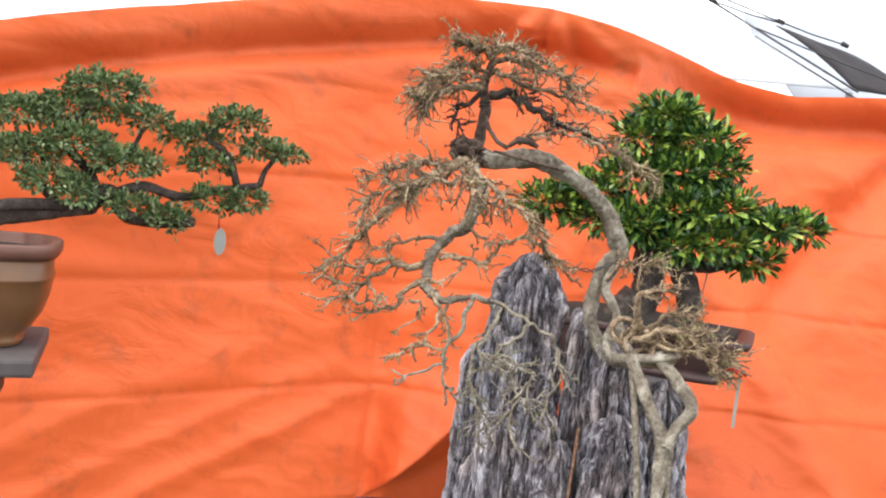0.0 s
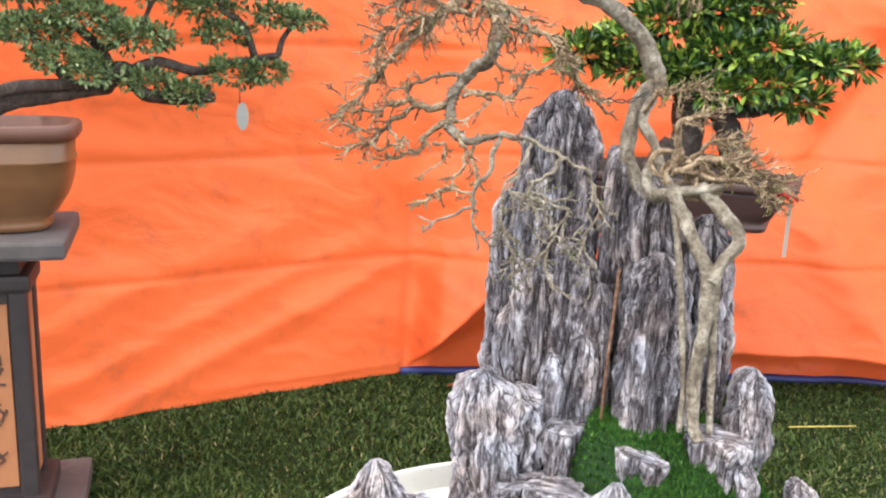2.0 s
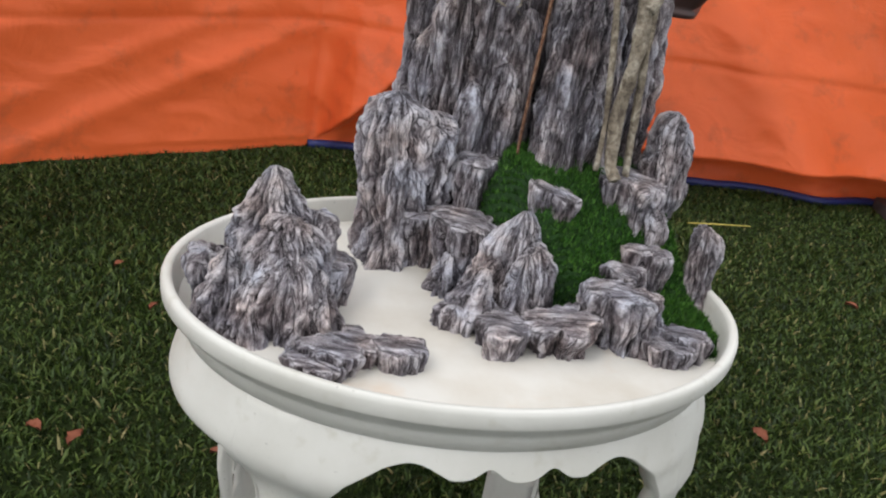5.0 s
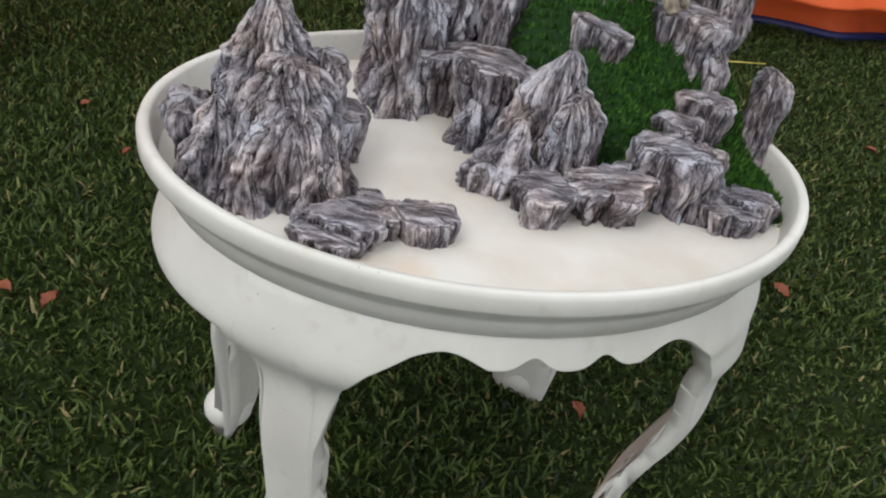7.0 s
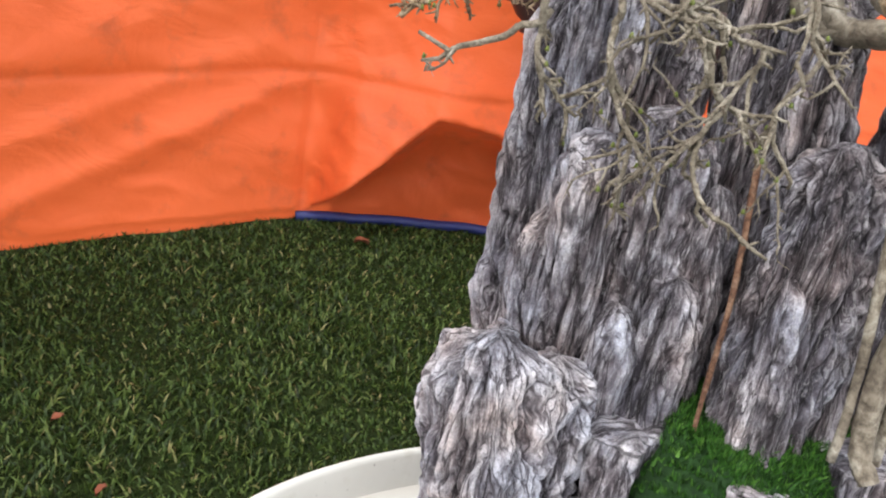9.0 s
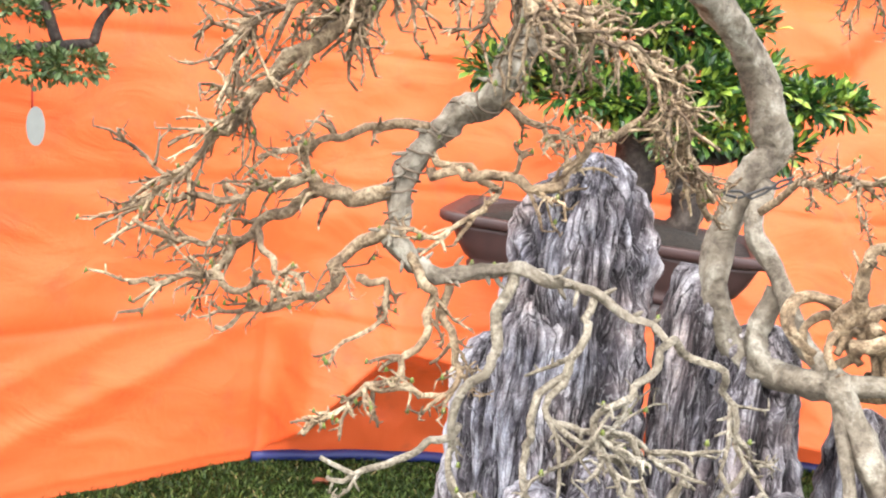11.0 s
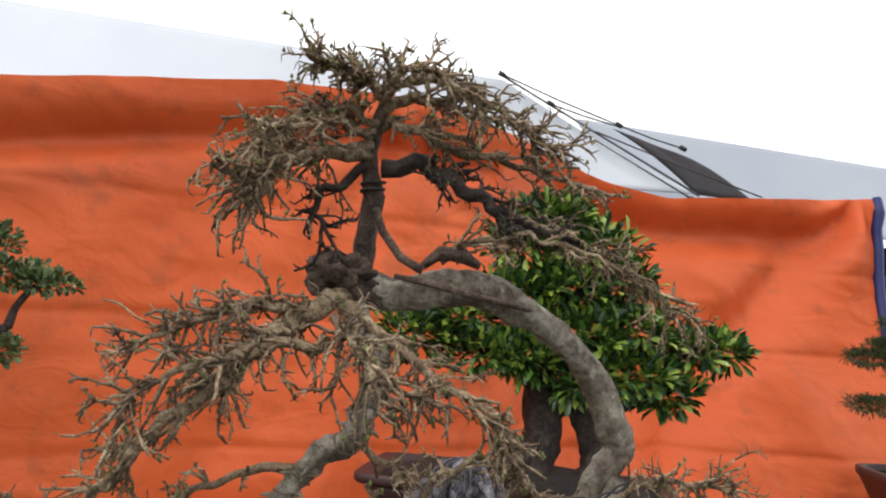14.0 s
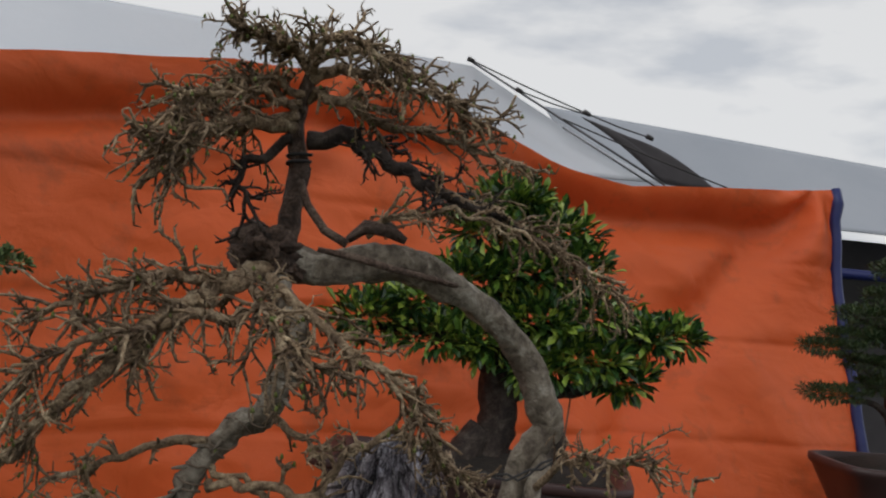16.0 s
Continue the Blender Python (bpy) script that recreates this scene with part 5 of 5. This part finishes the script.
def pedestal(cx, cy, top, half, slab, label, turn=0.0, panel=True):
    """Square column stand: slab top, waist, corner posts, lettered panels, stepped foot."""
    st = thing("plant_stand", (cx, cy, 0), label, "plant stand", "plant stands")
    m = pose(0, 0, 0, 0, 0, turn)
    part("top_slab", box(cx, cy, top - 0.03, slab * 2, slab * 2, 0.06, 0.012, m), STANDSTONE, st, "grey cement slab top")
    part("neck", box(cx, cy, top - 0.10, half * 2 - 0.03, half * 2 - 0.03, 0.08, 0.006, m), STANDDARK, st)
    part("moulding", box(cx, cy, top - 0.165, half * 2 + 0.035, half * 2 + 0.035, 0.06, 0.016, m), STANDDARK, st)
    z0, z1 = 0.12, top - 0.195
    part("core", box(cx, cy, (z0 + z1) / 2, half * 2 - 0.03, half * 2 - 0.03, z1 - z0, 0, m), STANDDARK, st)
    for a in (-1, 1):
        for b in (-1, 1):
            o = m @ Vector((a * (half - 0.025), b * (half - 0.025), 0))
            part("corner_post", box(cx + o.x, cy + o.y, (z0 + z1) / 2, 0.055, 0.055, z1 - z0, 0.008, m), STANDDARK, st)
    for b in (0, 90, 180, 270):
        mm = m @ pose(0, 0, 0, 0, 0, b)
        o = mm @ Vector((0, -(half - 0.012), 0))
        pn = part("panel", box(cx + o.x, cy + o.y, (z0 + z1) / 2, half * 2 - 0.115, 0.012, z1 - z0 - 0.08, 0.003, mm), PANEL, st, "orange painted panel")
        if b == 0 and panel:
            rr = random.Random(3)
            for k in range(4):
                zc = z1 - 0.13 - k * (z1 - z0 - 0.16) / 4.0
                for j in range(7):
                    o2 = mm @ Vector((rr.uniform(-0.030, 0.030), -(half - 0.004), 0))
                    slant = mm @ pose(0, 0, 0, 0, rr.choice((8, -35, 55, 80, -62, 20)) + rr.uniform(-8, 8), 0)
                    part("ink_bar", box(cx + o2.x, cy + o2.y, zc + 0.042 - 0.014 * j + rr.uniform(-0.006, 0.006), rr.uniform(0.025, 0.060), 0.005, rr.uniform(0.006, 0.010), 0.001, slant), INK, pn)
    part("foot_moulding", box(cx, cy, 0.095, half * 2 + 0.08, half * 2 + 0.08, 0.06, 0.012, m), STANDDARK, st)
    part("foot_slab", box(cx, cy, 0.035, slab * 2, slab * 2, 0.07, 0.010, m), STANDSTONE, st, "grey cement foot slab")
    return st


# small-leaved bonsai in the brown pot
PX, PY = -1.585, 2.89
pedestal(PX, PY, 1.03, 0.118, 0.258, "dark plant stand with an orange lettered panel", 25)
pot = thing("oval_pot", (PX, PY, 1.03), "brown glazed oval plant pot on the stand", "plant pot")
superellipse_pot("body", pot, CLAY, PX, PY, [(0.60, 1.032), (0.655, 1.035), (0.665, 1.054), (0.64, 1.064), (0.74, 1.092), (0.845, 1.140), (0.905, 1.20), (0.922, 1.250), (0.934, 1.254), (0.934, 1.261), (0.920, 1.266), (0.922, 1.318), (0.90, 1.322)], 0.300, 0.20, radians(25), 0.56)
superellipse_pot("rim", pot, CLAY_RIM, PX, PY, [(0.90, 1.318), (0.97, 1.326), (1.0, 1.34), (1.0, 1.366), (0.97, 1.374), (0.90, 1.371), (0.885, 1.335)], 0.300, 0.20, radians(25), 0.56, "red-brown rolled rim")
superellipse_pot("soil", pot, POTSOIL, PX, PY, [(0.80, 1.31), (0.882, 1.335), (0.6, 1.345)], 0.300, 0.20, radians(25), 0.56)

bush = thing("small_leaved_bonsai", (PX, PY, 1.34), "wide green bonsai with tiny leaves and dark limbs", "bonsai tree")
stem_name = "trunk"
for pts, r0, r1 in (
    ([(-1.63, 2.89, 1.34), (-1.553, 2.941, 1.415), (-1.443, 2.951, 1.447), (-1.306, 2.960, 1.479), (-1.197, 2.969, 1.502)], 0.030, 0.024),
    ([(-1.60, 2.87, 1.34), (-1.535, 2.877, 1.452), (-1.398, 2.887, 1.493), (-1.242, 2.932, 1.506)], 0.024, 0.018),
    ([(-1.206, 2.969, 1.502), (-1.142, 2.969, 1.561), (-1.078, 2.969, 1.488), (-0.941, 2.969, 1.483), (-0.849, 2.960, 1.493)], 0.030, 0.016),
    ([(-1.142, 2.969, 1.543), (-1.032, 2.969, 1.589), (-0.895, 2.960, 1.570), (-0.758, 2.951, 1.607), (-0.639, 2.951, 1.634)], 0.02, 0.01),
    ([(-0.639, 2.951, 1.634), (-0.621, 2.951, 1.689), (-0.584, 2.951, 1.735)], 0.011, 0.006),
    ([(-0.712, 2.951, 1.625), (-0.749, 2.951, 1.717), (-0.822, 2.951, 1.771), (-0.740, 2.951, 1.845)], 0.013, 0.006),
    ([(-1.169, 2.969, 1.534), (-1.224, 2.969, 1.625), (-1.306, 2.969, 1.717), (-1.224, 2.969, 1.835)], 0.022, 0.008),
    ([(-1.224, 2.969, 1.607), (-1.096, 2.969, 1.680), (-1.041, 2.969, 1.771)], 0.014, 0.006),
    ([(-1.306, 2.960, 1.497), (-1.407, 2.951, 1.607), (-1.462, 2.951, 1.735)], 0.018, 0.007),
):
    ln = spline(pts, 6)
    tb = Tubes()
    tb.add(ln, tapered(len(ln), r0, r1), 9, 0.18, r0 * 90)
    tb.make(stem_name, DARKBARK, bush, "gnarled dark bark")
    stem_name = "limb"
pads = [((-1.169, 2.969, 1.895), (0.137, 0.097, 0.048)), ((-1.306, 2.987, 1.817), (0.129, 0.097, 0.048)), ((-1.050, 2.969, 1.808), (0.089, 0.080, 0.044)), ((-1.462, 2.969, 1.790), (0.121, 0.097, 0.057)),
        ((-1.242, 2.932, 1.717), (0.112, 0.097, 0.048)), ((-1.078, 2.932, 1.662), (0.121, 0.089, 0.052)), ((-1.425, 2.932, 1.662), (0.129, 0.097, 0.057)), ((-1.306, 2.932, 1.579), (0.121, 0.080, 0.044)),
        ((-0.877, 2.969, 1.762), (0.097, 0.072, 0.048)), ((-0.731, 2.951, 1.826), (0.089, 0.072, 0.048)), ((-0.639, 2.951, 1.749), (0.080, 0.064, 0.037)), ((-0.566, 2.951, 1.739), (0.060, 0.048, 0.026)),
        ((-0.804, 2.951, 1.689), (0.080, 0.064, 0.040)), ((-0.785, 2.951, 1.575), (0.089, 0.064, 0.040)), ((-0.676, 2.951, 1.584), (0.069, 0.057, 0.037)), ((-0.923, 2.951, 1.497), (0.064, 0.057, 0.044)),
        ((-1.050, 2.951, 1.525), (0.080, 0.064, 0.040)), ((-1.224, 2.923, 1.543), (0.064, 0.064, 0.040))]
crown("crown", bush, LEAF_SMALL, pads, 16000, 0.023, 0.011, 5, 4)
tagA = thing("plant_tag", (-0.753, 2.951, 1.442), "grey oval plastic tag on a red string", "tag")
t = Tubes()
t.add([(-0.758, 2.941, 1.543), (-0.756, 2.941, 1.481)], [0.0022] * 2, 5)
t.make("string", RED, tagA, "red string")
v, f = revolve([(0.0, -0.0015), (1.0, -0.0015), (1.0, 0.0015), (0.0, 0.0015)], 24, 0.019, 0.043)
ob = mesh_object("disc", [(x - 0.749, z + 2.941, y + 1.442) for x, y, z in v], f, TAG, tagA)

# the limbs spread along the slanting wall, away from the viewer
for ob in list(bush.children) + list(tagA.children):
    for q in ob.data.vertices:
        k = 1 + 0.37 * max(0.0, min(1.0, (q.co.x + 1.585) / 1.05))
        q.co = Vector((0.221, 0.225, 1.749)) + (q.co - Vector((0.221, 0.225, 1.749))) * k

# broad-leaved bonsai in the dark pot
QX, QY = 0.69, 4.14
pedestal(QX, QY, 0.985, 0.15, 0.23, "dark square plant stand behind the rock", -16, panel=False)
pot2 = thing("rectangular_pot", (QX, QY, 0.985), "dark red rectangular clay pot with a flared rim", "plant pot")
superellipse_pot("body", pot2, DARKCLAY, QX, QY, [(0.76, 0.987), (0.80, 0.990), (0.81, 1.012), (0.78, 1.020), (0.83, 1.042), (0.88, 1.085), (0.915, 1.130), (0.93, 1.146)], 0.535, 0.24, radians(-16), 0.22)
superellipse_pot("rim", pot2, DARKCLAY, QX, QY, [(0.92, 1.143), (0.985, 1.150), (1.0, 1.160), (1.0, 1.178), (0.985, 1.184), (0.90, 1.182), (0.88, 1.163)], 0.535, 0.24, radians(-16), 0.22)
superellipse_pot("soil", pot2, POTSOIL, QX, QY, [(0.80, 1.128), (0.875, 1.163), (0.5, 1.208), (0.2, 1.228)], 0.535, 0.24, radians(-16), 0.3)
bush2 = thing("broad_leaved_bonsai", (QX, QY, 1.178), "bright green bonsai with glossy leaves and a thick dark trunk", "bonsai tree")
stem_name = "trunk"
for pts, r0, r1 in (
    ([(0.74, 4.12, 1.12), (0.74, 4.12, 1.22), (0.76, 4.12, 1.34), (0.74, 4.12, 1.48), (0.76, 4.13, 1.66), (0.78, 4.13, 1.85), (0.76, 4.13, 2.0)], 0.088, 0.025),
    ([(0.88, 4.10, 1.12), (0.94, 4.08, 1.25), (0.90, 4.1, 1.40), (0.80, 4.12, 1.52)], 0.06, 0.045),
    ([(0.60, 4.10, 1.12), (0.63, 4.08, 1.20), (0.70, 4.1, 1.30)], 0.07, 0.05),
    ([(0.76, 4.12, 1.42), (0.88, 4.1, 1.46), (1.00, 4.08, 1.45), (1.14, 4.08, 1.50)], 0.045, 0.018),
    ([(0.74, 4.12, 1.50), (0.62, 4.1, 1.58), (0.48, 4.1, 1.62), (0.32, 4.1, 1.62)], 0.04, 0.014),
    ([(0.78, 4.12, 1.60), (0.95, 4.1, 1.66), (1.12, 4.1, 1.64), (1.30, 4.1, 1.64)], 0.035, 0.012),
    ([(0.77, 4.12, 1.75), (0.68, 4.1, 1.85), (0.62, 4.1, 1.95)], 0.025, 0.01),
    ([(0.78, 4.12, 1.78), (0.92, 4.1, 1.86), (0.98, 4.1, 1.95)], 0.025, 0.01),
):
    ln = spline(pts, 6)
    tb = Tubes()
    tb.add(ln, tapered(len(ln), r0, r1), 12, 0.25, r0 * 30)
    tb.make(stem_name, DARKBARK, bush2, "gnarled dark bark")
    stem_name = "limb"
pads = [((0.75, 4.12, 2.07), (0.129, 0.112, 0.065)), ((0.66, 4.10, 1.97), (0.112, 0.112, 0.073)), ((0.88, 4.10, 1.98), (0.146, 0.120, 0.086)), ((0.99, 4.08, 1.86), (0.095, 0.103, 0.065)),
        ((0.80, 4.06, 1.84), (0.138, 0.112, 0.069)), ((0.62, 4.08, 1.80), (0.129, 0.112, 0.060)), ((0.46, 4.08, 1.72), (0.112, 0.095, 0.052)), ((0.30, 4.08, 1.655), (0.129, 0.103, 0.065)),
        ((0.52, 4.04, 1.60), (0.120, 0.103, 0.065)), ((0.68, 4.02, 1.60), (0.112, 0.103, 0.073)), ((0.86, 4.02, 1.68), (0.138, 0.112, 0.077)), ((1.03, 4.04, 1.71), (0.120, 0.103, 0.069)),
        ((1.02, 4.02, 1.57), (0.146, 0.103, 0.065)), ((1.17, 4.06, 1.50), (0.095, 0.086, 0.052)), ((1.22, 4.06, 1.65), (0.112, 0.095, 0.052)), ((1.30, 4.06, 1.66), (0.105, 0.086, 0.045)), ((1.37, 4.06, 1.65), (0.060, 0.060, 0.030)), ((0.86, 4.02, 1.52), (0.112, 0.086, 0.043))]
crown("crown", bush2, LEAF_BIG, pads, 3700, 0.064, 0.022, 8, 5)
t = Tubes()
t.add([(1.0, 4.08, 1.45), (0.97, 4.02, 1.30), (0.95, 4.0, 1.16)], [0.003] * 3, 5)
t.make("guy_wire", WIRE, bush2, "thin wire from limb to pot")
tagB = thing("plant_tag", (0.645, 1.93, 1.40), "grey strip tag on red string hung from a twig", "tag")
for dx, dz in ((0, 0), (0.008, 0.003), (-0.006, 0.004)):
    t = Tubes()
    t.add([(0.628 + dx, 1.935, 1.418 + dz), (0.640 + dx, 1.925, 1.428 + dz), (0.652 + dx, 1.925, 1.416 + dz)], [0.003] * 3, 5)
    t.make("ribbon", RED, tagB, "red string knot")
part("strip", box(0.648, 1.925, 1.365, 0.006, 0.0015, 0.095, 0.0004), TAG, tagB)

# cloud-pruned pine in a dark pot, farther along the wall
ZX, ZY = 2.79, 4.75
pedestal(ZX, ZY, 0.84, 0.16, 0.26, "dark plant stand under the pruned pine", panel=False)
pot3 = thing("flared_pot", (ZX, ZY, 0.84), "dark clay pot with a flared rim", "plant pot")
superellipse_pot("body", pot3, DARKCLAY, ZX, ZY, [(0.72, 0.845), (0.75, 0.856), (0.72, 0.895), (0.86, 1.026), (0.96, 1.117), (1.0, 1.137), (1.0, 1.163), (0.92, 1.163), (0.90, 1.137)], 0.44, 0.24, 0, 0.4)
superellipse_pot("soil", pot3, POTSOIL, ZX, ZY, [(0.8, 1.104), (0.905, 1.137), (0.4, 1.182)], 0.44, 0.24, 0, 0.4)
pine = thing("pruned_pine", (ZX, ZY, 1.15), "dark green pine bonsai clipped into flat clouds", "bonsai tree")
stem_name = "trunk"
for pts, r0, r1 in (([(2.766, 4.750, 1.143), (2.675, 4.750, 1.313), (2.649, 4.750, 1.522), (2.727, 4.750, 1.731), (2.675, 4.750, 1.914)], 0.05, 0.02), ([(2.649, 4.750, 1.352), (2.531, 4.724, 1.418), (2.387, 4.711, 1.418)], 0.02, 0.008),
                    ([(2.662, 4.750, 1.575), (2.505, 4.724, 1.601), (2.335, 4.711, 1.627)], 0.02, 0.008), ([(2.701, 4.750, 1.705), (2.544, 4.724, 1.758), (2.439, 4.711, 1.784)], 0.018, 0.008), ([(2.701, 4.750, 1.548), (2.897, 4.750, 1.601), (3.041, 4.750, 1.627)], 0.02, 0.008)):
    ln = spline(pts, 6)
    tb = Tubes()
    tb.add(ln, tapered(len(ln), r0, r1), 9, 0.2, 4)
    tb.make(stem_name, DARKBARK, pine, "gnarled dark bark")
    stem_name = "limb"
pads = [((2.348, 4.711, 1.450), (0.131, 0.118, 0.034)), ((2.309, 4.711, 1.646), (0.118, 0.118, 0.034)), ((2.413, 4.711, 1.699), (0.131, 0.118, 0.034)), ((2.505, 4.711, 1.588), (0.118, 0.105, 0.033)), ((2.479, 4.711, 1.797), (0.131, 0.118, 0.037)),
        ((2.675, 4.724, 1.888), (0.183, 0.157, 0.052)), ((2.635, 4.711, 1.718), (0.144, 0.131, 0.046)), ((2.962, 4.737, 1.679), (0.196, 0.157, 0.052)), ((2.701, 4.737, 2.006), (0.170, 0.144, 0.059)), ((2.570, 4.711, 1.496), (0.118, 0.118, 0.039))]
crown("crown", pine, LEAF_PINE, pads, 17000, 0.027, 0.005, 12, 5)


# ---- small things on the lawn ----
def fallen_leaf(x, y, z, size, turn, seed):
    r = random.Random(seed)
    v, f = [], []
    n = 7
    for i in range(n + 1):
        u = i / n
        w = size * (0.30 + 0.10 * r.uniform(-1, 1)) * math.sin(math.pi * min(1, u * 0.96 + 0.04)) ** 0.8
        for s in (-1, 0, 1):
            v.append((u * size - size / 2, s * w, 0.30 * size * (abs(s) * 0.8 + math.sin(u * 3.1) * 0.45) + r.uniform(0, 0.002)))
    for i in range(n):
        for s in (0, 1):
            a = i * 3 + s
            f.append((a, a + 3, a + 4, a + 1))
    ob = mesh_object("fallen_leaf", v, f, DRYLEAF, None, True)
    ob.matrix_basis = pose(x, y, z, r.uniform(-12, 12), r.uniform(-12, 12), turn)
    return tagged(ob, "curled red-brown fallen leaf on the grass", "leaf", "fallen leaves")


for k, (x, y, s) in enumerate(((-0.221, 2.108, 0.07), (-0.567, 2.082, 0.08), (-0.68, 2.10, 0.07), (-0.827, 2.992, 0.05), (1.253, 2.569, 0.08), (-0.20, 4.35, 0.09), (0.62, 1.98, 0.07), (1.45, 2.05, 0.08), (-0.62, 2.75, 0.06), (1.9, 3.6, 0.07), (1.1, 1.75, 0.07), (-0.9, 1.95, 0.07), (0.35, 1.65, 0.06))):
    fallen_leaf(x, y, 0.022, s * 0.72, k * 77, k)
t = Tubes()
t.add([(1.35, 4.22, 0.04), (1.50, 4.25, 0.045), (1.66, 4.28, 0.05)], [0.004, 0.0045, 0.003], 5)
straw = t.make("straw", STRAW, None)
tagged(straw, "yellow dry straw lying on the lawn", "straw")
